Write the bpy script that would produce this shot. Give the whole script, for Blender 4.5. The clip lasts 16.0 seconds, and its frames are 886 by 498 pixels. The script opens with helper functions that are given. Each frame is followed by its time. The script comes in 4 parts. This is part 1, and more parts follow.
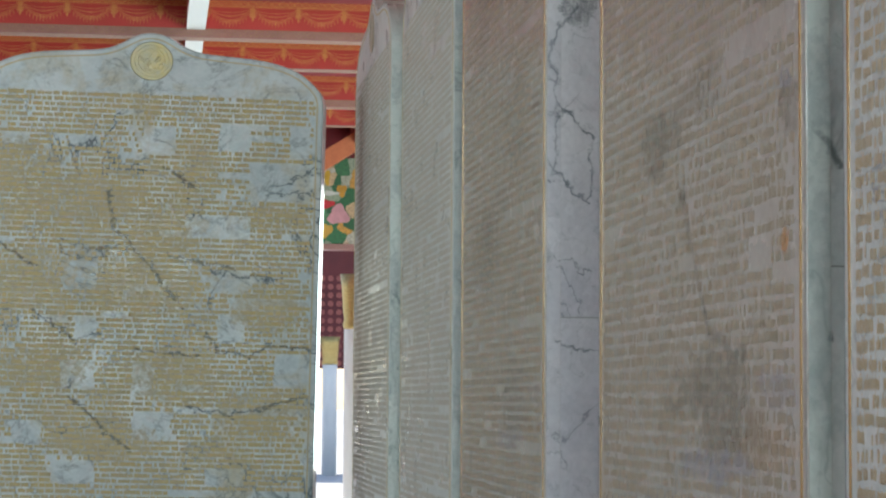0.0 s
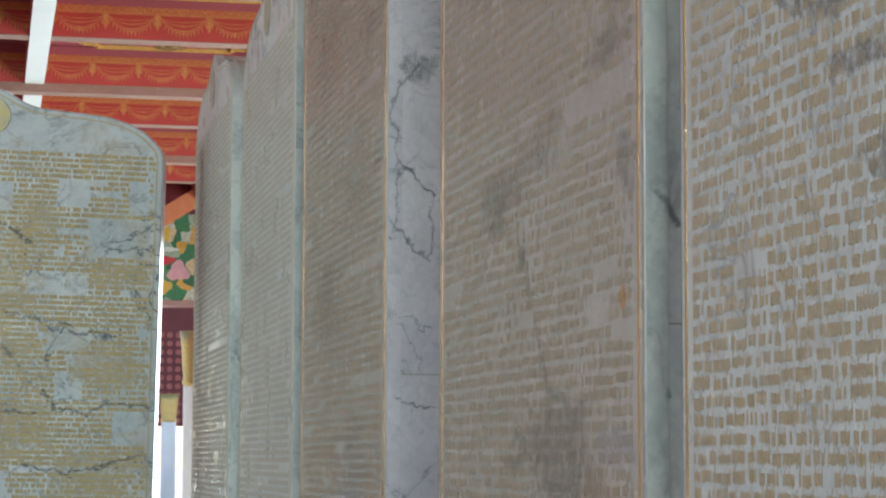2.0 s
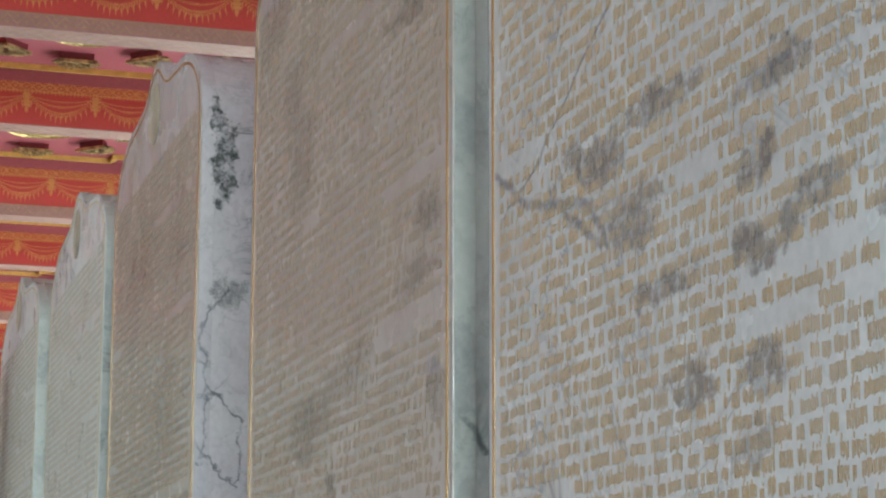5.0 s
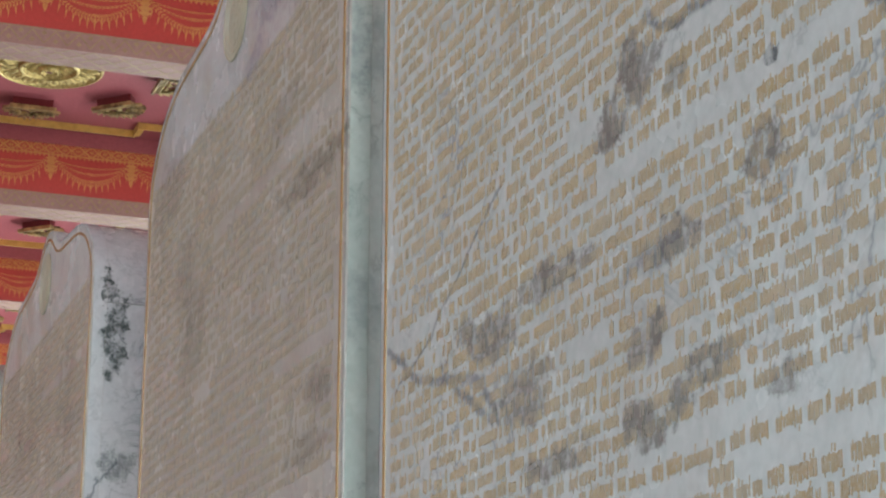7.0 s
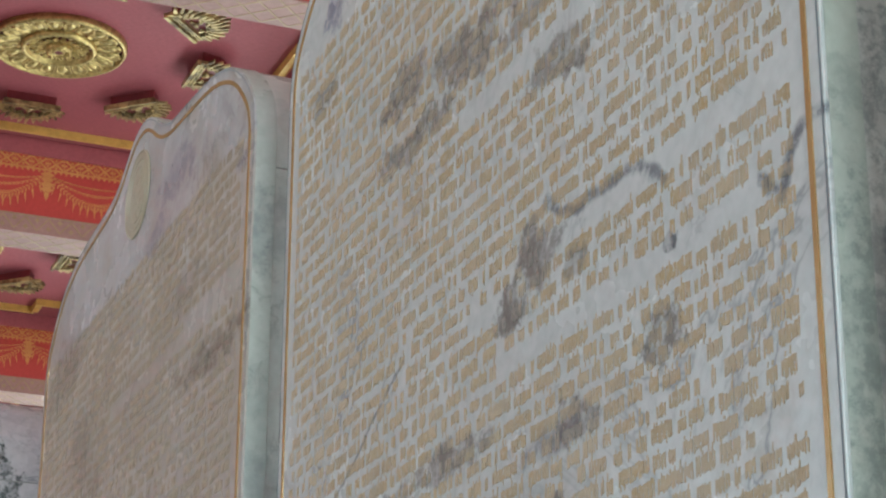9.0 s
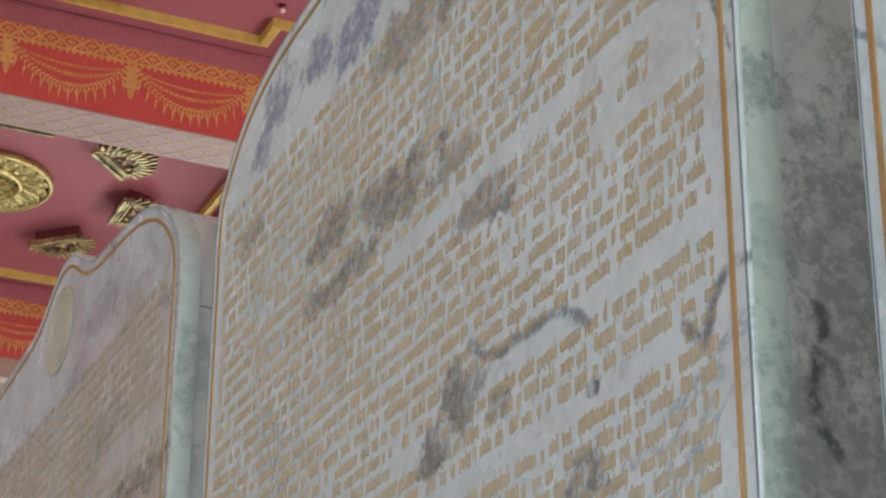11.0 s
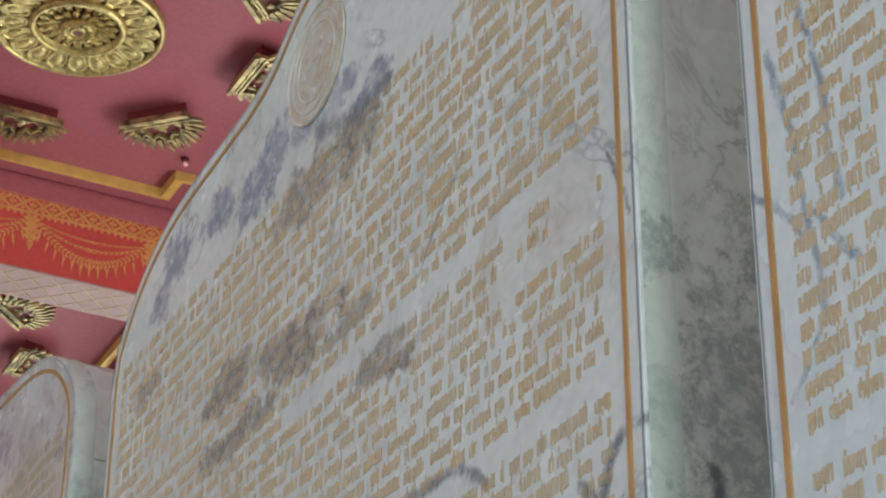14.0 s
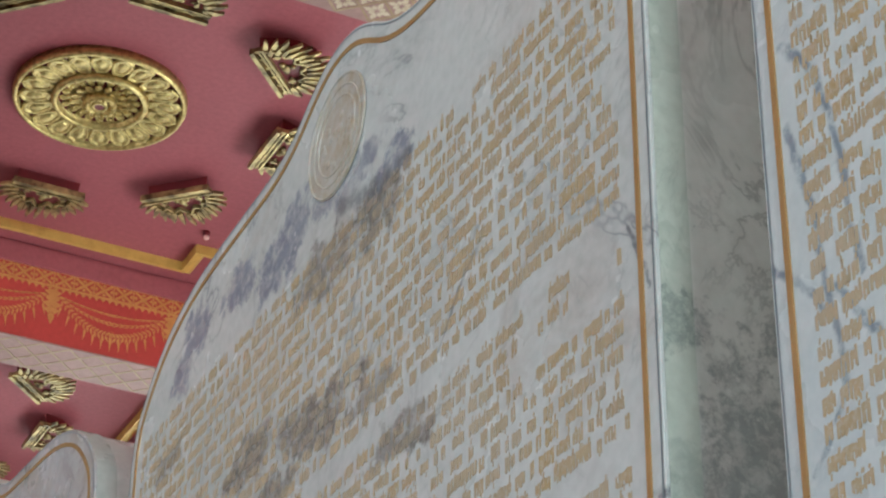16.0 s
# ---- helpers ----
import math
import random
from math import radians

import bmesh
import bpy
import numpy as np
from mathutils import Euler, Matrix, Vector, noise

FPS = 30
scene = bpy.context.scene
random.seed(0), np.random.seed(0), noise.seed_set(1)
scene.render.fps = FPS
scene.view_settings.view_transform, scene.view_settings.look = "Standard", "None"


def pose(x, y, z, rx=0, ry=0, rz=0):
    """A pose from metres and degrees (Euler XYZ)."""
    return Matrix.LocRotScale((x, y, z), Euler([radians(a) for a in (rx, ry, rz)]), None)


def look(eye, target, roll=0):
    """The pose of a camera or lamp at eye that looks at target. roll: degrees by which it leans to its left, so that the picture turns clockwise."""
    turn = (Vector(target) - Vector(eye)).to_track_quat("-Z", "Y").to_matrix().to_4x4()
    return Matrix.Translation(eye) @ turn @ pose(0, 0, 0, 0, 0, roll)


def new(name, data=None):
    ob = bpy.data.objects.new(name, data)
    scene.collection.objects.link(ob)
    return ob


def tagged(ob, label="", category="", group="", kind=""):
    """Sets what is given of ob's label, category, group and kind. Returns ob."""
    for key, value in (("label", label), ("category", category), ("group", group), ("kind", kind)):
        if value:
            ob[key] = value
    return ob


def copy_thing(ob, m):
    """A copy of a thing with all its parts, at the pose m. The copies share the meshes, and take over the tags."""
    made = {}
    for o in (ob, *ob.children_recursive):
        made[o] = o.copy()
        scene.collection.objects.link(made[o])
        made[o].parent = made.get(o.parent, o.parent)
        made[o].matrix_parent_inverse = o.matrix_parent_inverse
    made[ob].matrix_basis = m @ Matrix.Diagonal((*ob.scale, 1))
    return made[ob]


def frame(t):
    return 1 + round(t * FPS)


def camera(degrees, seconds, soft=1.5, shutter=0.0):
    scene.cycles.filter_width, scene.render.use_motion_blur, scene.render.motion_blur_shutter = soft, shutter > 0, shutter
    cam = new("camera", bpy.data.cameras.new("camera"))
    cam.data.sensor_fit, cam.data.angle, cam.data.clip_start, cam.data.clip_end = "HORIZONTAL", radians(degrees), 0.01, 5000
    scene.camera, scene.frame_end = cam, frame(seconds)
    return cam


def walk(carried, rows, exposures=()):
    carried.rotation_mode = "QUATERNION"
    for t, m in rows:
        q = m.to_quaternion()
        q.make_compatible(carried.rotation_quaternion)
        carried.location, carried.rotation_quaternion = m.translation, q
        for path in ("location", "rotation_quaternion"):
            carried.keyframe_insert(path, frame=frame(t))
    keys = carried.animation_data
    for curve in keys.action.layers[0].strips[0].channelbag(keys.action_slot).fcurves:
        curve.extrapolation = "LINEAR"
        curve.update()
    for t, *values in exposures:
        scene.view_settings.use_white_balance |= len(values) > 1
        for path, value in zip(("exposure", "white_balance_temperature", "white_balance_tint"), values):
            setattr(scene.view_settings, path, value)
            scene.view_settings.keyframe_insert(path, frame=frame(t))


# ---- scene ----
# ---- camera: stands still and turns, a long lens ----
cam = camera(22.8, 16.0, soft=2.2)
EYE = 1.55
ROWS = [
    (0.0, 93.916, -0.366, -7.521),
    (0.5, 93.992, -0.265, -8.442),
    (1.0, 94.280, -0.290, -9.967),
    (1.5, 94.630, -0.174, -10.817),
    (2.0, 95.420, -0.200, -11.672),
    (2.5, 95.958, -0.177, -12.437),
    (3.0, 96.565, -0.147, -13.371),
    (3.5, 97.422, -0.131, -14.081),
    (4.0, 98.980, -0.123, -14.893),
    (4.2, 99.533, -0.135, -15.300),
    (6.3, 104.085, -0.121, -18.304),
    (6.5, 104.594, -0.151, -18.567),
    (7.0, 105.908, -0.229, -19.596),
    (7.5, 107.097, -0.077, -20.295),
    (8.0, 108.268, -0.178, -20.964),
    (8.5, 109.283, -0.139, -21.639),
    (9.0, 110.665, -0.289, -22.362),
    (9.2, 111.113, -0.296, -22.770),
    (11.3, 114.777, -0.571, -25.112),
    (11.5, 114.993, -0.462, -25.679),
    (12.0, 115.956, -0.305, -26.575),
    (12.5, 116.918, -0.337, -27.479),
    (13.0, 117.695, -0.086, -27.797),
    (13.5, 117.955, -0.163, -27.510),
    (14.0, 118.502, -0.274, -27.400),
    (14.5, 119.554, -0.376, -27.242),
    (15.0, 120.233, -0.458, -27.086),
    (15.5, 120.398, -0.536, -27.004),
    (16.0, 120.420, -0.542, -26.940),
]
walk(cam, [(t, pose(0, 0, EYE, rx, ry, rz)) for t, rx, ry, rz in ROWS],
     exposures=[(0.0, 0.77), (2.0, 0.87), (4.0, 1.03), (7.0, 1.13), (16.0, 1.13)])

# ---- world and light ----
world = bpy.data.worlds.new("sky")
scene.world = world
world.use_nodes = True
wn = world.node_tree.nodes
sky = wn.new("ShaderNodeTexSky")
sky.sky_type, sky.sun_disc = "NISHITA", False
sky.sun_elevation, sky.sun_rotation = radians(47), radians(21)
world.node_tree.links.new(sky.outputs[0], wn["Background"].inputs[0])
wn["Background"].inputs[1].default_value = 0.14


def unseen_window_lamp(x, y, z, w, h, watts, rz, colour, rise=0):
    """Area lamp for daylight from an assumed, unseen window opening; rz turns its face about the vertical, rise tips it
    up, as light thrown up by the ground outside.
    """
    data = bpy.data.lights.new("unseen_window_lamp", "AREA")
    data.shape, data.size, data.size_y, data.energy, data.color = "RECTANGLE", w, h, watts, colour
    ob = new("unseen_window_lamp", data)
    ob.matrix_world = pose(x, y, z, 90 + rise, 0, rz)
    return ob


DAY = (0.79, 0.97, 0.98)
LEFT_X, RIGHT_X, NEAR_Y, FAR_Y = -5.2, 4.6, -6.0, 28.4
SOUTH_X = [-3.4, 0.0, 3.2]
WIN_Y = [-3.4, 0.6, 4.6, 8.6, 12.6, 16.6, 20.6, 24.6]
# west lamps: no window is in view here, added to brighten the stele faces
for wy, watts in zip(WIN_Y[1:4], (38, 32, 28)):
    unseen_window_lamp(LEFT_X - 0.1, wy, 3.45, 2.4, 2.5, watts, -90, DAY)
for wy, watts, rise in zip(WIN_Y[2:], (62, 28, 130, 150, 140, 130), (35, 10, 0, 0, 0, 0)):
    unseen_window_lamp(RIGHT_X + 0.1, wy, 2.2, 2.4, 2.8, watts, 90, DAY, rise)
for wx, watts in zip(SOUTH_X, (26, 168, 40)):
    unseen_window_lamp(wx, NEAR_Y - 0.1, 2.9, 2.4, 2.0, watts, 0, DAY, 12)
sun_data = bpy.data.lights.new("sun", "SUN")
sun_data.energy, sun_data.angle, sun_data.color = 3.5, radians(0.5), (1.0, 0.95, 0.86)
new("sun", sun_data).matrix_world = look((10, 26, 30), (0, 0, 0))


# ---- materials ----
class Nodes:
    """A small wrapper for building node trees."""

    def __init__(self, name, rough=0.5, metal=0.0):
        self.m = bpy.data.materials.new(name)
        self.m.use_nodes = True
        self.t = self.m.node_tree
        self.b = self.t.nodes["Principled BSDF"]
        self.b.inputs["Roughness"].default_value = rough
        self.b.inputs["Metallic"].default_value = metal

    def add(self, kind, ins=None, **props):
        n = self.t.nodes.new(kind)
        for k, v in props.items():
            setattr(n, k, v)
        for k, v in (ins or {}).items():
            self.put(n.inputs[k], v)
        return n

    def put(self, socket, v):
        if hasattr(v, "links"):
            self.t.links.new(v, socket)
        else:
            socket.default_value = v

    def coords(self, shift=0.0):
        """Object coordinates, shifted by the object's own random number."""
        tc = self.add("ShaderNodeTexCoord").outputs["Object"]
        if not shift:
            return tc
        rnd = self.add("ShaderNodeObjectInfo").outputs["Random"]
        off = self.add("ShaderNodeMath", {0: rnd, 1: shift}, operation="MULTIPLY").outputs[0]
        return self.add("ShaderNodeVectorMath", {0: tc, 1: off}, operation="ADD").outputs[0]

    def noise(self, vec, scale, detail=4.0, rough=0.55, distort=0.0):
        return self.add("ShaderNodeTexNoise", {"Vector": vec, "Scale": scale, "Detail": detail, "Roughness": rough, "Distortion": distort})

    def ramp(self, fac, stops):
        r = self.add("ShaderNodeValToRGB", {0: fac})
        els = r.color_ramp.elements
        while len(els) < len(stops):
            els.new(0.5)
        for e, (p, c) in zip(els, stops):
            e.position = p
            e.color = (*c, 1) if isinstance(c, tuple) else (c, c, c, 1)
        return r.outputs[0]

    def mix(self, fac, a, b, blend="MIX"):
        n = self.add("ShaderNodeMix", data_type="RGBA", blend_type=blend)
        for i, v in ((0, fac), (6, a), (7, b)):
            self.put(n.inputs[i], (*v, 1) if isinstance(v, tuple) else v)
        return n.outputs[2]

    def maths(self, op, a, b=0.0, c=0.0):
        return self.add("ShaderNodeMath", {0: a, 1: b, 2: c}, operation=op).outputs[0]

    def bump(self, height, strength=0.2, dist=0.002):
        n = self.add("ShaderNodeBump", {"Height": height, "Strength": strength, "Distance": dist})
        self.t.links.new(n.outputs[0], self.b.inputs["Normal"])

    def finish(self, colour=None, rough=None):
        if colour is not None:
            self.put(self.b.inputs["Base Color"], (*colour, 1) if isinstance(colour, tuple) else colour)
        if rough is not None:
            self.put(self.b.inputs["Roughness"], rough)
        return self.m


def veins(n, vec, scale, width, warp=0.25, seed=0.0):
    """Wandering vein lines: the middle level of warped noise, broken up by a second noise."""
    moved = n.add("ShaderNodeVectorMath", {0: vec, 1: (seed, seed * 0.7, seed * 1.3)}, operation="ADD").outputs[0]
    r = n.noise(moved, scale, 6.0, 0.62, 0.9).outputs[0]
    ridge = n.maths("ABSOLUTE", n.maths("SUBTRACT", r, 0.5))
    line = n.ramp(ridge, [(0.0, 1.0), (width * 0.14, 0.7), (width * 0.3, 0.22), (width * 1.1, 0.0)])
    gate = n.ramp(n.noise(moved, scale * 1.1, 3.0).outputs[0], [(0.44, 0.0), (0.6, 1.0)])
    return n.maths("MULTIPLY", line, gate)


def warped(n, own, scale, amount, keep, detail=6.0):
    """Coordinates shaken by noise and laid flat on the slab."""
    w = n.add("ShaderNodeVectorMath", {0: n.noise(own, scale, detail, 0.62).outputs["Color"], 1: (0.5, 0.5, 0.5)}, operation="SUBTRACT").outputs[0]
    w = n.add("ShaderNodeVectorMath", {0: w, 3: amount}, operation="SCALE").outputs[0]
    p = n.add("ShaderNodeVectorMath", {0: own, 1: w}, operation="ADD").outputs[0]
    return n.add("ShaderNodeVectorMath", {0: p, 1: keep}, operation="MULTIPLY").outputs[0]


def on_slab(a, b, keep):
    return Vector((a, 0, EYE + b)) if keep[0] else Vector((0, a, EYE + b))


def clouds(n, own, col, colour, items, keep=(1, 0, 1), amount=1.0, grain=30.0):
    """Mixes cloudy stains with frayed, mottled edges into a colour."""
    p = warped(n, own, grain * 0.45, 2.2 / grain, keep, 9.0)
    fray = n.maths("MULTIPLY", n.maths("SUBTRACT", n.noise(own, grain, 9.0, 0.72).outputs[0], 0.5), 3.6)
    mottle = n.ramp(n.noise(own, grain * 1.5, 8.0, 0.68, 0.3).outputs[0], [(0.40, 0.35), (0.55, 1.0)])
    total = None
    for a, b, ra, rb, k in items:
        rel = n.add("ShaderNodeVectorMath", {0: p, 1: on_slab(a, b, keep)}, operation="SUBTRACT").outputs[0]
        inv = (1 / ra, 0, 1 / rb) if keep[0] else (0, 1 / ra, 1 / rb)
        rel = n.add("ShaderNodeVectorMath", {0: rel, 1: inv}, operation="MULTIPLY").outputs[0]
        d = n.maths("ADD", n.add("ShaderNodeVectorMath", {0: rel}, operation="LENGTH").outputs["Value"], fray)
        m = n.add("ShaderNodeMapRange", {0: d, 1: 0.65, 2: 1.2, 3: min(1.0, k * 1.75) * amount, 4: 0.0}, interpolation_type="SMOOTHSTEP").outputs[0]
        total = m if total is None else n.maths("MAXIMUM", total, m)
    return n.mix(n.maths("MULTIPLY", total, mottle), col, colour)


def stain_lines(n, own, col, vein, stains, keep=(1, 0, 1), warp=0.03, amount=1.0):
    """Mixes single wandering veins into a colour."""
    p = warped(n, own, 24.0, warp, keep, 9.0)
    patchy = n.ramp(n.noise(own, 42.0, 8.0, 0.75).outputs[0], [(0.38, 0.15), (0.53, 1.0)])
    total = None
    for a0, b0, a1, b1, r, k in stains:
        at = on_slab(a0, b0, keep)
        v = on_slab(a1, b1, keep) - at
        rel = n.add("ShaderNodeVectorMath", {0: p, 1: at}, operation="SUBTRACT").outputs[0]
        h = n.add("ShaderNodeVectorMath", {0: rel, 1: v / max(v.length_squared, 1e-6)}, operation="DOT_PRODUCT").outputs["Value"]
        h = n.add("ShaderNodeClamp", {0: h}).outputs[0]
        along = n.add("ShaderNodeVectorMath", {0: tuple(v), 3: h}, operation="SCALE").outputs[0]
        off = n.add("ShaderNodeVectorMath", {0: rel, 1: along}, operation="SUBTRACT").outputs[0]
        dist = n.add("ShaderNodeVectorMath", {0: off}, operation="LENGTH").outputs["Value"]
        m = n.add("ShaderNodeMapRange", {0: dist, 1: r * 0.25, 2: r * 1.4, 3: k * amount, 4: 0.0}, interpolation_type="SMOOTHSTEP").outputs[0]
        total = m if total is None else n.maths("MAXIMUM", total, m)
    return n.mix(n.maths("MULTIPLY", total, patchy), col, vein)


def marble(name, base, cloud, tan, vein, vein_scale=2.2, tan_cover=0.5, vein_w=0.02, rough=0.16, stains=(), vein_amt=0.8, keep=(1, 0, 1), warp=0.03, rubbed=None, spots=()):
    """Polished marble: cloudy ground, tan patches, grey veins and single stains; spots: (colour, clouds)."""
    n = Nodes(name)
    vec = n.coords(37.0)
    own = n.coords()
    c1 = n.ramp(n.noise(vec, 2.6, 6.0, 0.6, 0.6).outputs[0], [(0.36, 0.0), (0.64, 1.0)])
    col = n.mix(c1, base, cloud)
    c2 = n.ramp(n.noise(vec, 5.5, 7.0, 0.65, 0.8).outputs[0], [(0.62 - 0.25 * tan_cover, 0.0), (0.8 - 0.25 * tan_cover, 0.8)])
    col = n.mix(c2, col, tan)
    v1 = veins(n, vec, vein_scale, vein_w)
    v2 = veins(n, vec, vein_scale * 2.7, vein_w * 1.3, 0.12, 5.0)
    v = n.maths("MAXIMUM", v1, n.maths("MULTIPLY", v2, 0.55))
    col = n.mix(n.maths("MULTIPLY", v, vein_amt), col, vein)
    if rubbed:
        zz = n.add("ShaderNodeSeparateXYZ", {0: own}).outputs[2]
        edge = n.maths("ADD", zz, n.maths("MULTIPLY", n.noise(own, 40.0, 3.0).outputs[0], 0.008))
        field = n.add("ShaderNodeMapRange", {0: edge, 1: EYE + 1.066, 2: EYE + 1.054, 3: 0.0, 4: 1.0}).outputs[0]
        amount = n.maths("MULTIPLY", field, n.ramp(n.noise(own, 7.0, 5.0).outputs[0], [(0.3, 0.45), (0.7, 0.85)]))
        col = n.mix(amount, col, rubbed)
    for colour, items in spots:
        col = clouds(n, own, col, colour, items, keep, grain=30.0 if keep[0] else 55.0)
    if stains:
        col = stain_lines(n, own, col, vein, stains, keep, warp)
    fine = n.noise(vec, 90.0, 4.0).outputs[0]
    col = n.mix(0.12, col, n.ramp(fine, [(0.3, 0.25), (0.7, 0.95)]), "OVERLAY")
    rr = n.ramp(n.noise(vec, 9.0, 4.0).outputs[0], [(0.3, rough * 0.7), (0.7, rough * 1.6)])
    n.bump(n.noise(vec, 30.0, 3.0).outputs[0], 0.06, 0.002)
    return n.finish(col, rr)


def paint(name, base, dark, rough=0.5, scale=3.0, spec=0.4):
    n = Nodes(name, rough)
    vec = n.coords()
    a = n.ramp(n.noise(vec, scale, 5.0).outputs[0], [(0.35, 0.0), (0.7, 1.0)])
    col = n.mix(a, base, dark)
    f = n.noise(vec, 60.0, 4.0).outputs[0]
    col = n.mix(0.15, col, n.ramp(f, [(0.3, 0.3), (0.7, 0.9)]), "OVERLAY")
    n.b.inputs["Specular IOR Level"].default_value = spec
    n.bump(f, 0.08, 0.002)
    return n.finish(col)


def gold(name, base, dark, rough=0.34, metal=0.9, worn=None, stains=(), vein=(0.2, 0.2, 0.2), spots=(), patch=22.0):
    """Gilding or gold paint; worn: the colour that shows where it has been rubbed away."""
    n = Nodes(name, rough, metal)
    vec = n.coords(11.0)
    a = n.ramp(n.noise(vec, patch, 5.0).outputs[0], [(0.38, 0.0), (0.66, 1.0)])
    n.bump(n.noise(vec, 120.0, 3.0).outputs[0], 0.25, 0.002)
    col = n.mix(a, base, dark)
    own = n.coords()
    if worn:
        rub = n.ramp(n.noise(own, 8.0, 5.0, 0.6).outputs[0], [(0.36, 0.0), (0.66, 0.5)])
        grain = n.ramp(n.noise(own, 210.0, 4.0, 0.7).outputs[0], [(0.42, 0.0), (0.62, 0.55)])
        col = n.mix(n.maths("MAXIMUM", rub, grain), col, worn)
    for colour, items in spots:
        col = clouds(n, own, col, colour, items, amount=0.8)
    if stains:
        col = stain_lines(n, own, col, vein, stains, amount=0.9)
    return n.finish(col)


# clouds (across, above the eye, half sizes, strength) and veins (from, to, half width, strength) of single slabs
E_BLUE = [
    (-0.135, 1.11, 0.059, 0.031, 0.8), (-0.234, 1.134, 0.049, 0.029, 0.75), (-0.364, 1.142, 0.04, 0.034, 0.8),
    (-0.396, 1.105, 0.04, 0.023, 0.9), (0.013, 1.114, 0.077, 0.023, 0.5), (0.126, 1.076, 0.047, 0.019, 0.6),
    (-0.095, 1.128, 0.043, 0.034, 0.5), (0.075, 1.122, 0.018, 0.014, 0.8),
]
E_CLOUDS_HIGH = [
    (0.092, 1.043, 0.065, 0.028, 0.6), (-0.019, 1.044, 0.059, 0.032, 0.45), (-0.017, 0.881, 0.087, 0.029, 0.6),
    (0.15, 0.796, 0.063, 0.021, 0.45), (-0.167, 0.918, 0.058, 0.025, 0.4), (-0.067, 0.903, 0.067, 0.018, 0.5),
    (-0.188, 0.916, 0.052, 0.028, 0.6), (-0.16, 0.851, 0.085, 0.021, 0.55), (0.096, 0.857, 0.046, 0.016, 0.35),
    (0.186, 0.783, 0.046, 0.018, 0.6), (-0.415, 1.004, 0.04, 0.021, 0.5), (0.102, 0.647, 0.027, 0.025, 0.6),
    (0.187, 0.609, 0.02, 0.016, 0.45), (0.07, 0.608, 0.028, 0.022, 0.5),
]
E_CLOUDS_LOW = [
    (0.174, 0.476, 0.039, 0.018, 0.6), (-0.083, 0.509, 0.087, 0.02, 0.6), (-0.245, 0.495, 0.094, 0.022, 0.55),
    (0.234, 0.37, 0.053, 0.017, 0.55), (0.126, 0.349, 0.045, 0.02, 0.6), (0.119, 0.638, 0.037, 0.029, 0.45),
    (0.062, 0.606, 0.025, 0.019, 0.6), (0.324, 0.51, 0.033, 0.021, 0.6), (0.352, 0.337, 0.023, 0.013, 0.45),
    (-0.131, 0.423, 0.059, 0.03, 0.5), (-0.005, 0.258, 0.05, 0.023, 0.55), (0.133, 0.248, 0.043, 0.021, 0.55),
    (-0.073, 0.349, 0.072, 0.014, 0.55), (0.123, 0.411, 0.044, 0.018, 0.55), (0.189, 0.362, 0.036, 0.015, 0.5),
    (-0.217, 0.496, 0.084, 0.019, 0.45), (0.1, 0.196, 0.049, 0.017, 0.35),
]
E_VEINS_HIGH = [
    (0.305, 0.918, 0.271, 0.891, 0.0022, 0.6), (0.271, 0.891, 0.217, 0.836, 0.0022, 0.6), (0.519, 0.804, 0.542, 0.745, 0.003, 0.7),
    (0.551, 0.584, 0.522, 0.586, 0.006, 0.9), (0.522, 0.586, 0.503, 0.571, 0.006, 0.9), (0.503, 0.571, 0.492, 0.547, 0.006, 0.9),
    (0.492, 0.547, 0.474, 0.57, 0.006, 0.9), (0.134, 0.675, 0.187, 0.649, 0.006, 0.8), (0.187, 0.649, 0.241, 0.653, 0.006, 0.8),
    (0.241, 0.653, 0.293, 0.646, 0.006, 0.8), (0.293, 0.646, 0.335, 0.617, 0.006, 0.8), (-0.185, 0.633, -0.276, 0.586, 0.0025, 0.8),
]
E_VEINS_LOW = [
    (-0.276, 0.586, -0.391, 0.528, 0.0025, 0.8), (-0.391, 0.528, -0.497, 0.491, 0.0025, 0.8), (-0.518, 0.544, -0.434, 0.496, 0.006, 0.75),
    (-0.434, 0.496, -0.323, 0.468, 0.006, 0.75), (-0.323, 0.468, -0.216, 0.411, 0.006, 0.75), (-0.342, 0.475, -0.24, 0.454, 0.006, 0.7),
    (-0.24, 0.454, -0.198, 0.408, 0.006, 0.7), (0.086, 0.137, 0.031, 0.092, 0.0025, 0.7), (0.09, 0.475, 0.184, 0.473, 0.01, 0.6),
    (0.015, 1.091, 0.091, 1.071, 0.012, 0.8), (0.091, 1.071, 0.155, 1.068, 0.012, 0.8),
]
E_BLOB = [
    (0.342, 0.565, 0.012, 0.008, 1.0),
]
D_CLOUDS = [
    (-0.131, 0.361, 0.116, 0.036, 0.6), (-0.155, 0.32, 0.068, 0.02, 0.6), (-0.006, 0.268, 0.037, 0.017, 0.9),
    (0.146, 0.009, 0.184, 0.05, 0.8), (-0.05, -0.017, 0.057, 0.012, 0.8), (0.228, -0.047, 0.174, 0.042, 0.6),
    (0.487, 0.326, 0.047, 0.029, 0.5), (0.063, 0.399, 0.13, 0.038, 0.35), (0.281, 0.046, 0.035, 0.01, 0.9),
    (0.426, 0.817, 0.16, 0.018, 0.6), (-0.399, 1.03, 0.101, 0.059, 0.35), (0.445, 0.539, 0.057, 0.027, 0.5),
    (0.402, 0.48, 0.081, 0.021, 0.45), (-0.208, 0.768, 0.072, 0.097, 0.35), (-0.259, 0.868, 0.067, 0.082, 0.3),
    (0.291, 0.943, 0.079, 0.032, 0.3),
]
